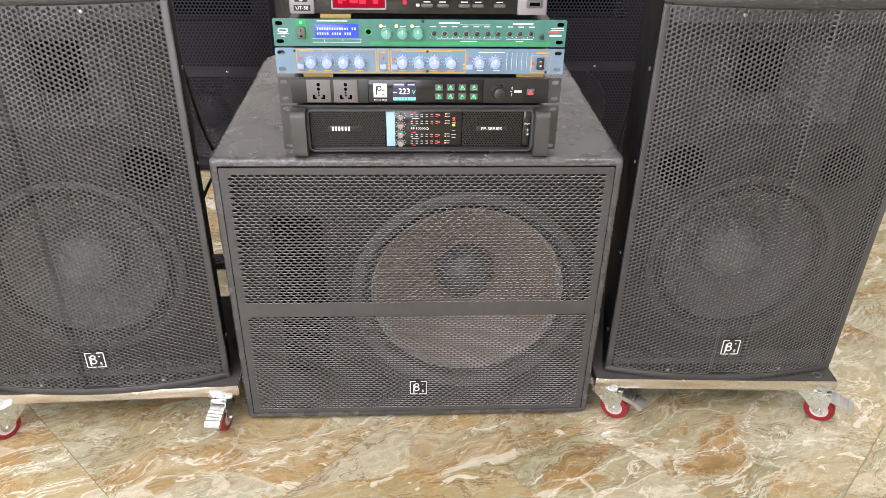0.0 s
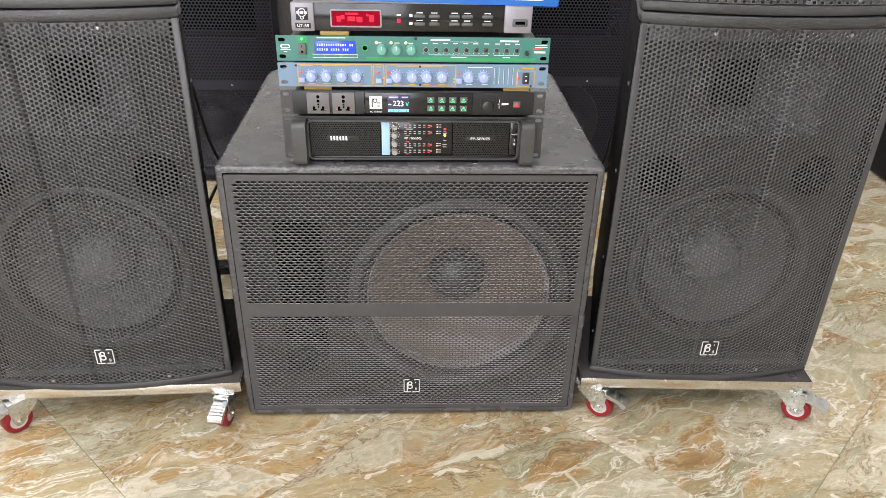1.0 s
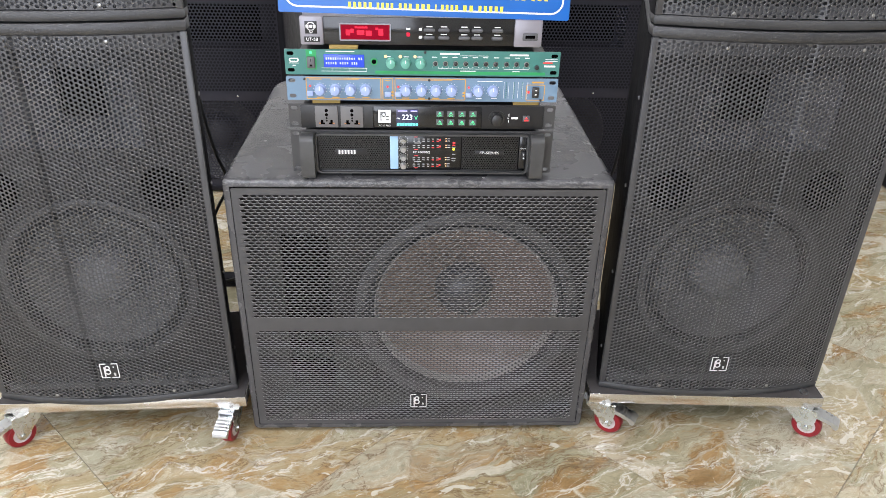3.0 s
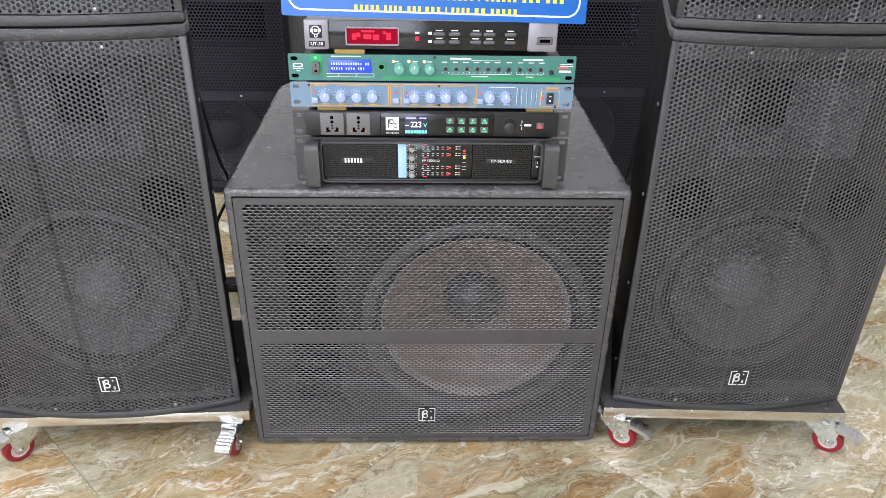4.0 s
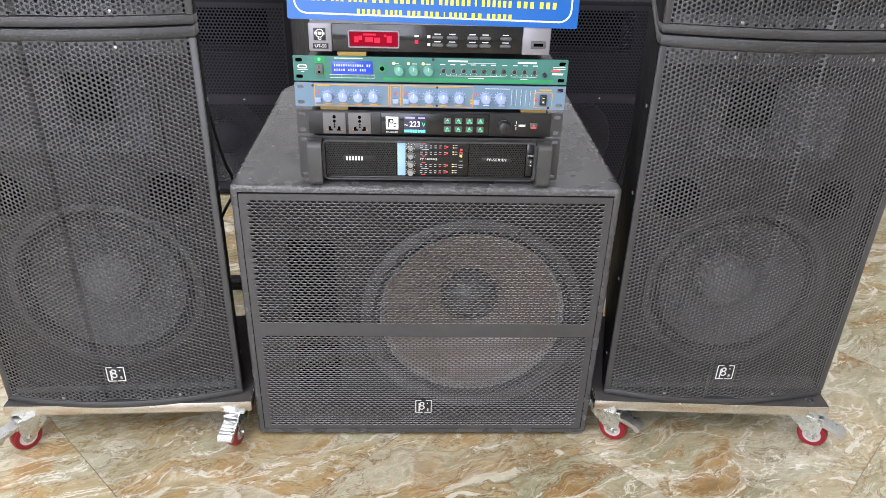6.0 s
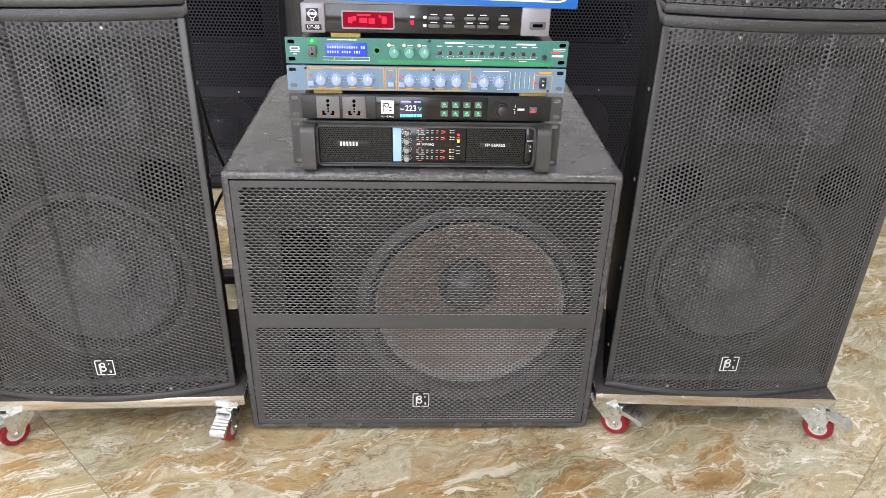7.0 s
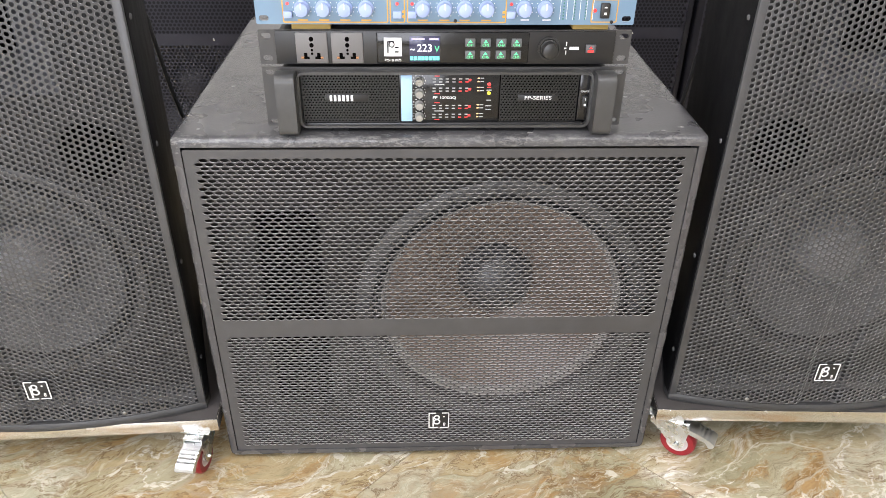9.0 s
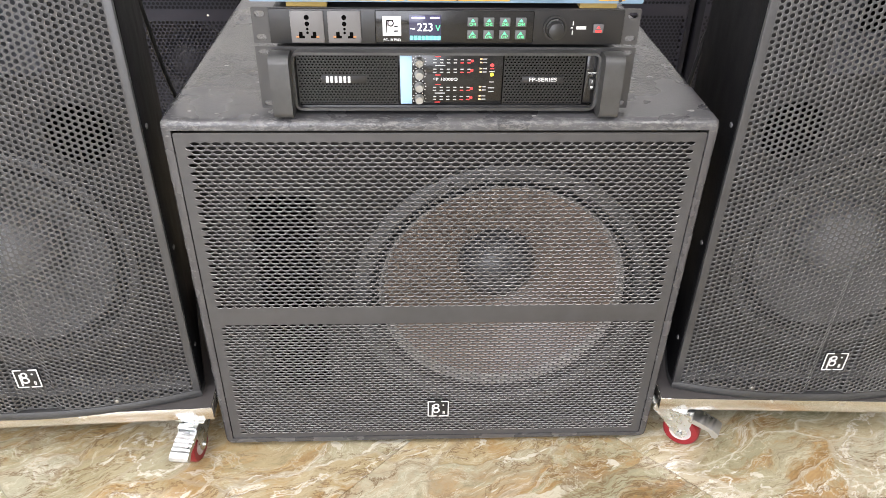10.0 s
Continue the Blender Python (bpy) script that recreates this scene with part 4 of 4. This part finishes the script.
bars(seq, [(0.1565, 0.7755, 0.003, 0.0012), (0.1578, 0.781, 0.0012, 0.005), (0.1578, 0.770, 0.0012, 0.005), (0.1685, 0.7755, 0.0125, 0.0035)], M_WHITE, "print", -0.0035)
key = part("key", box(0.1835, 0.1965, -0.0062, -0.003, 0.7702, 0.7805, 0.0008), M_BUTTON, seq, "black key with lit red mark")
bars(key, [(0.19, 0.7725, 0.008, 0.0028)], E_LED_R, "key_letters", -0.0066)
bm = plate([(0.1875, 0.7755), (0.1925, 0.7755), (0.19, 0.7790)], [], -0.0066, -0.006)
part("arrow_mark", bm, E_LED_R, key)

# blue compressor, one unit
cmp_ = unit("compressor", "steel-blue one-unit audio compressor with pale blue knobs and amber outlines", "audio processor", 0.8045, 0.847, 0.18, M_BLUE, 0.7635, 0.8065)
for a, c in ((-0.209, -0.075), (-0.073, -0.0535), (-0.051, 0.0765)):
    part("outline", frame_bars(a, c, 0.8065, 0.8455, 0.0014, -0.0006, 0.0004, 0.002), M_YEL, cmp_)
pr = [(-0.192, 0.8425, 0.022, 0.0016), (-0.14, 0.8425, 0.05, 0.0008), (0.01, 0.8425, 0.085, 0.0008), (0.207, 0.8405, 0.022, 0.0030), (-0.0635, 0.841, 0.010, 0.0016)]
pr += [(x, 0.8098, 0.013, 0.0017) for x in (-0.184, -0.157, -0.130, -0.103, -0.031, -0.003, 0.023, 0.051)]
marks(cmp_, pr, M_YEL, "print", -0.0004)
marks(cmp_, [(0.120, 0.8415, 0.045, 0.0010), (0.101, 0.8105, 0.011, 0.0013), (0.129, 0.8105, 0.011, 0.0013)] + [(0.146 + i * 0.0085, 0.826, 0.0005, 0.030) for i in range(6)], M_WHITE, "print", -0.0004)
for x in (-0.184, -0.157, -0.130, -0.103, -0.031, -0.003, 0.023, 0.051, 0.099, 0.126):
    k = part("knob", knob(0.0098, 0.013, x, 0, 0.8245, 24), M_KNOBB, cmp_)
    bm = bmesh.new()
    for q in range(11):
        a = radians(-50 + 28 * q)
        plate(circle(x + 0.0118 * math.cos(a), 0.8245 + 0.0118 * math.sin(a), 0.0006, 8), [], -0.0005, 0.0, bm)
    part("scale_ring", bm, M_WHITE, cmp_)
    bars(k, [(x, 0.8295, 0.0014, 0.0075)], M_WHITE, "pointer", -0.0136)
for x in (-0.202, -0.0635, -0.0445, 0.0825):
    part("push_button", box(x - 0.0055, x + 0.0055, -0.005, 0.0, 0.813, 0.8215, 0.001), M_KNOBB, cmp_)
    part("indicator", knob(0.0022, 0.001, x, 0, 0.8300, 10), E_LED_R, cmp_)
marks(cmp_, [(-0.055, 0.8205, 0.004, 0.003), (-0.055, 0.8145, 0.004, 0.003), (0.0735, 0.820, 0.004, 0.003), (0.0735, 0.8145, 0.004, 0.003)], M_YEL, "arrow_print", -0.0004)
for i in range(3):
    bm = bmesh.new()
    for j in range(8):
        plate(circle(0.1502 + i * 0.0143, 0.812 + j * 0.0039, 0.0011, 8), [], -0.0006, 0.0, bm)
    part("level_meter", bm, M_GREEN, cmp_)
part("indicator", knob(0.0026, 0.0015, 0.191, 0, 0.8225, 10), E_LED_R, cmp_)
part("outline", frame_bars(0.1865, 0.2205, 0.8075, 0.8365, 0.0012, -0.0006, 0.0004, 0.002), M_YEL, cmp_)
sw = part("rocker_switch", box(0.1975, 0.2095, -0.006, 0, 0.8135, 0.8325, 0.0015), M_KNOBK, cmp_)
bars(sw, [(0.2035, 0.8275, 0.004, 0.001), (0.2035, 0.820, 0.003, 0.003)], M_WHITE, "switch_mark", -0.0064)
for x, z in ((-0.211, 0.8425), (0.011, 0.8425), (0.011, 0.809), (0.214, 0.808)):
    part("screw", knob(0.0024, 0.0016, x, 0, z, 10), M_KNOBK, cmp_)

# green karaoke processor, one unit
kar = unit("karaoke_processor", "green one-unit karaoke processor with a lit blue display and black jacks", "audio processor", 0.8535, 0.8975, 0.2, M_GREEN, 0.8095, 0.854, y=RY + 0.002, foot=0.0032)
for x, z in [(s * 0.2335, z) for s in (-1, 1) for z in (0.861, 0.890)]:
    part("slot_shadow_plate", box(x - 0.0075, x + 0.0075, 0.003, 0.005, z - 0.005, z + 0.005), M_VOID, kar)
part("stripe", box(-0.085, 0.219, -0.0005, 0.0005, 0.8565, 0.8615), M_GREENL, kar, "bright green printed stripe")
# The switch's green glow, painted as a flat patch behind it.
part("stripe", box(-0.206, -0.188, -0.0005, 0.0005, 0.8625, 0.8970), M_GREENL, kar, "green glow round the switch, put into the colour")
part("maker_mark", plate(rrect(-0.236, -0.219, 0.8755, 0.8825, 0.0034), [rrect(-0.234, -0.221, 0.8772, 0.8808, 0.0017)], -0.0006, 0.0), M_WHITE, kar)
marks(kar, [(-0.2275, 0.8735, 0.018, 0.0008), (-0.2275, 0.8695, 0.006, 0.0012), (-0.146, 0.8945, 0.05, 0.0014), (0.047, 0.8925, 0.035, 0.0028), (0.170, 0.8915, 0.034, 0.0028), (0.080, 0.8625, 0.028, 0.0012), (0.166, 0.8625, 0.013, 0.0012), (0.228, 0.8845, 0.022, 0.0009), (0.228, 0.8815, 0.022, 0.0009), (0.226, 0.8725, 0.020, 0.0032)]
     + [(x, 0.8865, 0.009, 0.0013) for x in (-0.062, -0.030, -0.006, 0.02, 0.038, 0.056, 0.074, 0.092, 0.110, 0.130, 0.149, 0.167, 0.185)]
     + [(0.08, 0.8665, 0.106, 0.0006), (0.166, 0.8665, 0.045, 0.0006), (0.09, 0.8895, 0.05, 0.0006), (-0.14, 0.8655, 0.08, 0.0006), (-0.14, 0.8600, 0.08, 0.0006), (-0.1, 0.8628, 0.0006, 0.005), (-0.13, 0.8628, 0.0006, 0.005), (-0.16, 0.8628, 0.0006, 0.005)], M_WHITE, "print")
sw = part("rocker_switch", box(-0.2045, -0.1905, -0.006, 0, 0.8655, 0.8855, 0.0015), M_BUTTON, kar, "grey power switch")
bars(sw, [(-0.1975, 0.88, 0.001, 0.005), (-0.1975, 0.871, 0.004, 0.003)], M_VOID, "switch_mark", -0.0064)
part("indicator", knob(0.003, 0.001, -0.1975, 0, 0.892, 12), E_GRN, kar)
lc = part("display", box(-0.175, -0.104, -0.002, 0, 0.8672, 0.8895, 0.0006), E_LCD, kar, "lit blue character display")
rng = random.Random(3)
ch = [(-0.1705 + i * 0.0041, z, rng.choice((0.0017, 0.0023)), rng.choice((0.0034, 0.0042))) for z in (0.8825, 0.8745) for i in range(16) if rng.random() > 0.18]
bars(lc, ch, E_LCDT, "characters", -0.0024)
part("jack", lathe([(0.0062, 0), (0.0062, -0.002), (0.0042, -0.002), (0.0042, 0.004), (0, 0.004)], -0.087, 0.8775, 20), M_GREENL, kar)
# Flat near-black disc paints the shade inside the jack.
part("jack_opening", knob(0.0042, 0.0012, -0.087, 0, 0.8775, 16), M_VOID, kar)
for x in (-0.057, -0.031, -0.005):
    k = part("knob", knob(0.0092, 0.012, x, 0, 0.8755, 24), M_KNOBG, kar)
    bars(k, [(x, 0.880, 0.0012, 0.006)], M_WHITE, "pointer", -0.0126)
    part("indicator", knob(0.0028, 0.0015, x - 0.0095, 0, 0.8868, 12), E_LED_O, kar)
for x in (0.0215, 0.0395, 0.0575, 0.0755, 0.0935, 0.1115, 0.129, 0.148, 0.166, 0.184):
    jk = part("trim_jack", lathe([(0.0036, 0), (0.0036, -0.0018), (0.0028, -0.0022), (0, -0.0022)], x, 0.8752, 14), M_KNOBK, kar)
    part("collar", lathe([(0.0047, -0.0004), (0.0045, -0.0012), (0.0038, -0.0012), (0.0037, -0.0004)], x, 0.8752, 16), M_KNOBM, jk, "thin bright collar")
    for q in (-1, 1):
        bars(jk, [(x + q * 0.0052, 0.8692, 0.0012, 0.0012)], M_WHITE, "dial_mark")
part("knob", knob(0.004, 0.006, 0.2025, 0, 0.8705, 14), M_KNOBK, kar)
bars(kar, [(0.222, 0.8785, 0.017, 0.002)], E_LED_R, "model_mark")
part("screw", knob(0.0026, 0.0016, 0.003, 0, 0.8945, 10), M_KNOBK, kar)

# wireless microphone receiver
mic = thing("microphone_receiver", "silver and black wireless microphone receiver with a lit red display", "microphone receiver", pose(-0.003, 0, 0) @ stacked(RY + 0.004, 0.9045, 0.862, 0.97))
MZ0, MZ1 = 0.9045, 0.954
part("case", box(-0.208, 0.208, 0.004, 0.20, MZ0 + 0.001, MZ1, 0.002), M_SILVER, mic)
for s in (-1, 1):
    a, c = sorted((s * 0.2105, s * (0.170 if s < 0 else 0.1615)))
    part("end_block", box(a, c, -0.004, 0.006, MZ0, MZ1 + 0.001, 0.003), M_SILVER, mic, "silver-grey plastic end block")
part("front_panel", box(-0.170, 0.1615, -0.001, 0.006, MZ0 + 0.001, MZ1, 0.001), M_GLOSSP, mic)
for x in (-0.15, 0.15):
    for y in (0.03, 0.17):
        part("foot", lathe([(0.0, 0), (0.009, 0), (0.009, 0.0095), (0, 0.0095)], seg=14), M_RUBBER, mic, m=pose(x, y, MZ0 + 0.0015, 90))
part("display_frame", frame_bars(-0.1425, -0.0535, 0.9125, 0.9435, 0.0022, -0.0035, 0.0, 0.003), M_SILVER, mic)
dp = part("display", box(-0.1405, -0.0555, -0.0018, 0.0, 0.9145, 0.9415), E_RED, mic, "lit red display")
bars(dp, [(-0.128, 0.927, 0.007, 0.010), (-0.121, 0.930, 0.006, 0.007), (-0.105, 0.936, 0.022, 0.003), (-0.106, 0.927, 0.013, 0.008), (-0.092, 0.926, 0.010, 0.009), (-0.071, 0.928, 0.008, 0.012), (-0.078, 0.934, 0.004, 0.004)], E_REDD, "digit", -0.0022)
bd = part("maker_plate", box(-0.2015, -0.1805, -0.0047, -0.003, 0.9245, 0.9465, 0.0005), M_BLACKP, mic)
bm = plate(circle(-0.191, 0.9375, 0.0075, 24), [circle(-0.191, 0.9375, 0.0062, 24)], -0.0052, -0.0045)
plate(circle(-0.191, 0.9285, 0.0030, 16), [circle(-0.191, 0.9285, 0.0018, 16)], -0.0052, -0.0045, bm)
for i in (-1, 0, 1):
    box(-0.191 + i * 0.0062 - 0.0025, -0.191 + i * 0.0062 + 0.0025, -0.0052, -0.0045, 0.9350, 0.9398, bm=bm)
part("maker_emblem", bm, M_WHITE, bd)
ml = part("model_plate", box(-0.2035, -0.1765, -0.0047, -0.003, 0.9098, 0.9195, 0.0005), M_BLACKP, mic)
words("lettering", "UT-58", 0.0078, M_WHITE, ml, -0.19, -0.0051, 0.9147)
part("infrared_window", box(-0.0265, -0.0205, -0.002, 0.0, 0.921, 0.928, 0.001), E_REDD, mic)
bars(mic, [(-0.0235, 0.9345, 0.007, 0.003)], M_WHITE, "print", -0.0014)
bars(mic, [(-0.0023, z, 0.0055, 0.0045) for z in (0.934, 0.920)], M_WHITE, "channel_mark", -0.0014)
for z in (0.933, 0.9195):
    for x in (0.013, 0.0385, 0.074, 0.0965, 0.132):
        part("button", box(x - 0.010, x + 0.010, -0.005, 0, z - 0.0034, z + 0.0034, 0.003, seg=3), M_BUTTON, mic)
        bars(mic, [(x, z + 0.0058, 0.011, 0.0016)], M_WHITE, "print", -0.0014)
pk = part("socket", box(0.176, 0.203, -0.005, -0.003, 0.917, 0.930, 0.002), M_BUTTON, mic)
bars(pk, [(0.1895, 0.9235, 0.017, 0.0055)], M_VOID, "socket_opening", -0.0053)
part("tape", box(0.158, 0.212, -0.0045, 0.03, MZ1 + 0.0012, MZ1 + 0.0018), M_STICK, mic, "strip of pale blue tape")

# cardboard shims between the units
for x0, x1, z, l in ((-0.200, -0.150, 0.7600, 1), (0.165, 0.212, 0.7600, 1), (-0.165, -0.115, 0.8580, 1)):
    tagged(part("cardboard_shim", box(RX + x0, RX + x1, RY + 0.004, RY + 0.03, z - 0.0037, z + 0.0037, 0.0005), M_CARD), "folded yellow cardboard shim between two rack units", "cardboard shim")

# blue shop sign
sg = thing("shop_sign", "blue shop sign with white border and yellow lines", "sign", pose(0.006, 0.028, 0.9135, -8, 1.0, 0))
part("board", plate(rrect(-0.249, 0.249, 0.0, 0.20, 0.004), [], 0.0, 0.004), M_SIGN, sg)
part("border", frame_bars(-0.238, 0.238, 0.009, 0.192, 0.0028, -0.0005, 0.0006, 0.022), M_WHITE, sg, "white rounded border line")


def sign_row(spans, z, h):
    """A line of words, each letter a plain upright bar."""
    letters = []
    for a, c in spans:
        n = max(1, round((c - a) / (h * 0.8)))
        letters += [(a + (i + 0.5) * (c - a) / n, z, (c - a) / n * 0.55, h * 0.9) for i in range(n)]
    bars(sg, letters, M_SIGNY, "print_line", -0.0005)


k = 0.000486
sign_row([((a - 548) * k, (c - 548) * k) for a, c in ((275, 365), (375, 440), (452, 505), (512, 570), (582, 590), (600, 668), (677, 722), (732, 828))], 0.0150, 0.0110)
sign_row([((a - 548) * k, (c - 548) * k) for a, c in ((118, 174), (186, 236), (246, 318), (328, 396), (404, 490), (500, 550), (562, 680), (690, 700), (712, 825), (836, 905), (916, 985))], 0.0365, 0.0120)
sign_row([((a - 548) * k, (c - 548) * k) for a, c in ((200, 420), (440, 640), (660, 890))], 0.07, 0.02)


# ---- cabinets behind ----
def back_cabinet(label, m):
    c = thing("bass_cabinet", label, "bass cabinet", m, "bass cabinets behind")
    W, H, D = 0.342, 0.725, 0.50
    shell("cabinet", W, 0.006, H, D, 0.02, M_DARKBOX, c, 0.05)
    for x in (-0.26, 0.26):
        for y in (0.06, 0.48):
            part("foot", lathe([(0.0, 0), (0.02, 0), (0.02, 0.008), (0, 0.008)], seg=14), M_RUBBER, c, m=pose(x, y, 0, -90) @ pose(0, -0.008, 0))
    part("baffle", plate([(-0.32, 0.03), (0.32, 0.03), (0.32, 0.70), (-0.32, 0.70)], [circle(0.06, 0.205, 0.16, 48), rrect(-0.26, 0.26, 0.53, 0.68, 0.01)], 0.03, 0.045), M_DARKBOX, c)
    dr = part("woofer", lathe([(0.165, 0.03), (0.16, 0.028), (0.15, 0.035), (0.07, 0.09), (0.06, 0.07), (0.03, 0.055), (0, 0.052)], 0.06, 0.205, 48), M_RUBBER, c)
    part("port", box(-0.262, 0.262, 0.2, 0.22, 0.52, 0.69), M_VOID, c)
    up, lo = (0.389, 0.690), (0.05, 0.356)
    X = 0.319
    gr = part("grille", plate(rrect(-0.332, 0.332, 0.024, 0.706, 0.003), [[(-X, a), (X, a), (X, e), (-X, e)] for a, e in (up, lo)], 0.004, 0.006), M_BGRILLE, c, "black perforated steel grille with a plain bar")
    for a, e in (up, lo):
        part("mesh", perforated("mesh", M_BGRILLE, -X, X, a, e, 0.0122, 0.0106, 0.0092, 0.0090, 0.0012, walls=False), M_BGRILLE, gr, m=pose(0, 0.004, 0))
    for x in (-0.22, -0.05, 0.16):
        part("screw", knob(0.0035, 0.0015, x, 0.004, 0.3725, 10), M_ZINC, gr)
    return c


bc = back_cabinet("black bass cabinet with perforated grille on the floor behind the stack", pose(-0.795, 1.30, 0))
copy_thing(bc, pose(0.490, 1.38, 0))
copy_thing(bc, pose(1.185, 1.38, 0))
tagged(copy_thing(bc, pose(2.20, 1.10, 0)), "black bass cabinet standing apart on the marble floor")
tagged(part("steel_bar", box(-0.95, -0.40, 0.625, 0.665, 0.0, 0.03, 0.002), M_DARKBOX), "black square steel bar lying on the floor", "steel bar")

# ---- cables ----
def cable(pts, label):
    tagged(part("cable", tube(pts, 0.0042), M_CABLE), label, "cable")


cable([(-0.58, 0.46, 0.74), (-0.545, 0.5, 0.66), (-0.537, 0.5, 0.621), (-0.532, 0.5, 0.586), (-0.521, 0.5, 0.513), (-0.509, 0.5, 0.459), (-0.495, 0.5, 0.415), (-0.497, 0.5, 0.375), (-0.521, 0.5, 0.332), (-0.541, 0.5, 0.291), (-0.575, 0.52, 0.20), (-0.58, 0.55, 0.08), (-0.56, 0.60, 0.036), (-0.50, 0.70, 0.010), (-0.40, 0.80, 0.005), (-0.1, 0.85, 0.005)], "black speaker cable hanging between loudspeaker and subwoofer")
cable([(0.545, 0.46, 0.66), (0.527, 0.5, 0.58), (0.521, 0.5, 0.538), (0.513, 0.5, 0.481), (0.505, 0.5, 0.426), (0.48, 0.53, 0.33), (0.455, 0.60, 0.16), (0.42, 0.70, 0.006), (0.1, 0.80, 0.005)], "black speaker cable hanging behind the subwoofer")


# ---- floor tiles ----
SIDE = 0.8 * math.sqrt(2)
GAP = 0.0008


def clip(poly, axis, v, sign):
    out = []
    for p, q in zip(poly, poly[1:] + poly[:1]):
        dp_, dq = sign * (p[axis] - v), sign * (q[axis] - v)
        if dp_ <= 0:
            out.append(p)
        if (dp_ < 0 < dq) or (dq < 0 < dp_):
            t = dp_ / (dp_ - dq)
            out.append((p[0] + (q[0] - p[0]) * t, p[1] + (q[1] - p[1]) * t))
    return out


def tile_mesh(poly):
    bm = bmesh.new()
    cx, cy = sum(p[0] for p in poly) / len(poly), sum(p[1] for p in poly) / len(poly)
    rows = []
    for z, k in ((-0.004, 1.0), (-0.0006, 1.0), (0.0, 0.9985)):
        rows.append([bm.verts.new((cx + (x - cx) * k, cy + (y - cy) * k, z)) for x, y in poly])
    n = len(poly)
    for a, c in zip(rows, rows[1:]):
        for i in range(n):
            bm.faces.new((a[i], a[(i + 1) % n], c[(i + 1) % n], c[i]))
    bm.faces.new(rows[-1])
    bmesh.ops.recalc_face_normals(bm, faces=bm.faces[:])
    return finish(bm, "tile", M_MARBLE, False)


whole = None
for i in range(-6, 6):
    for j in range(-6, 7):
        u, v = 0.331 + SIDE * (i + 0.5), 1.072 + SIDE * (j + 0.5)
        cx, cy = (u + v) / 2, (u - v) / 2
        h = SIDE / 2 - GAP
        full = [(h, 0), (0, h), (-h, 0), (0, -h)]
        poly = [(cx + x, cy + y) for x, y in full]
        for axis, val, sign in ((0, X0, -1), (0, X1, 1), (1, Y0, -1), (1, Y1, 1)):
            if poly:
                poly = clip(poly, axis, val, sign)
        if len(poly) < 3:
            continue
        if len(poly) == 4 and abs(poly[0][0] - cx - h) < 1e-6 and abs(poly[2][0] - cx + h) < 1e-6:
            whole = whole or tile_mesh(full)
            part("tile", whole, M_MARBLE, floor, m=pose(cx, cy, 0))
        else:
            part("tile", tile_mesh([(x - cx, y - cy) for x, y in poly]), M_MARBLE, floor, m=pose(cx, cy, 0))
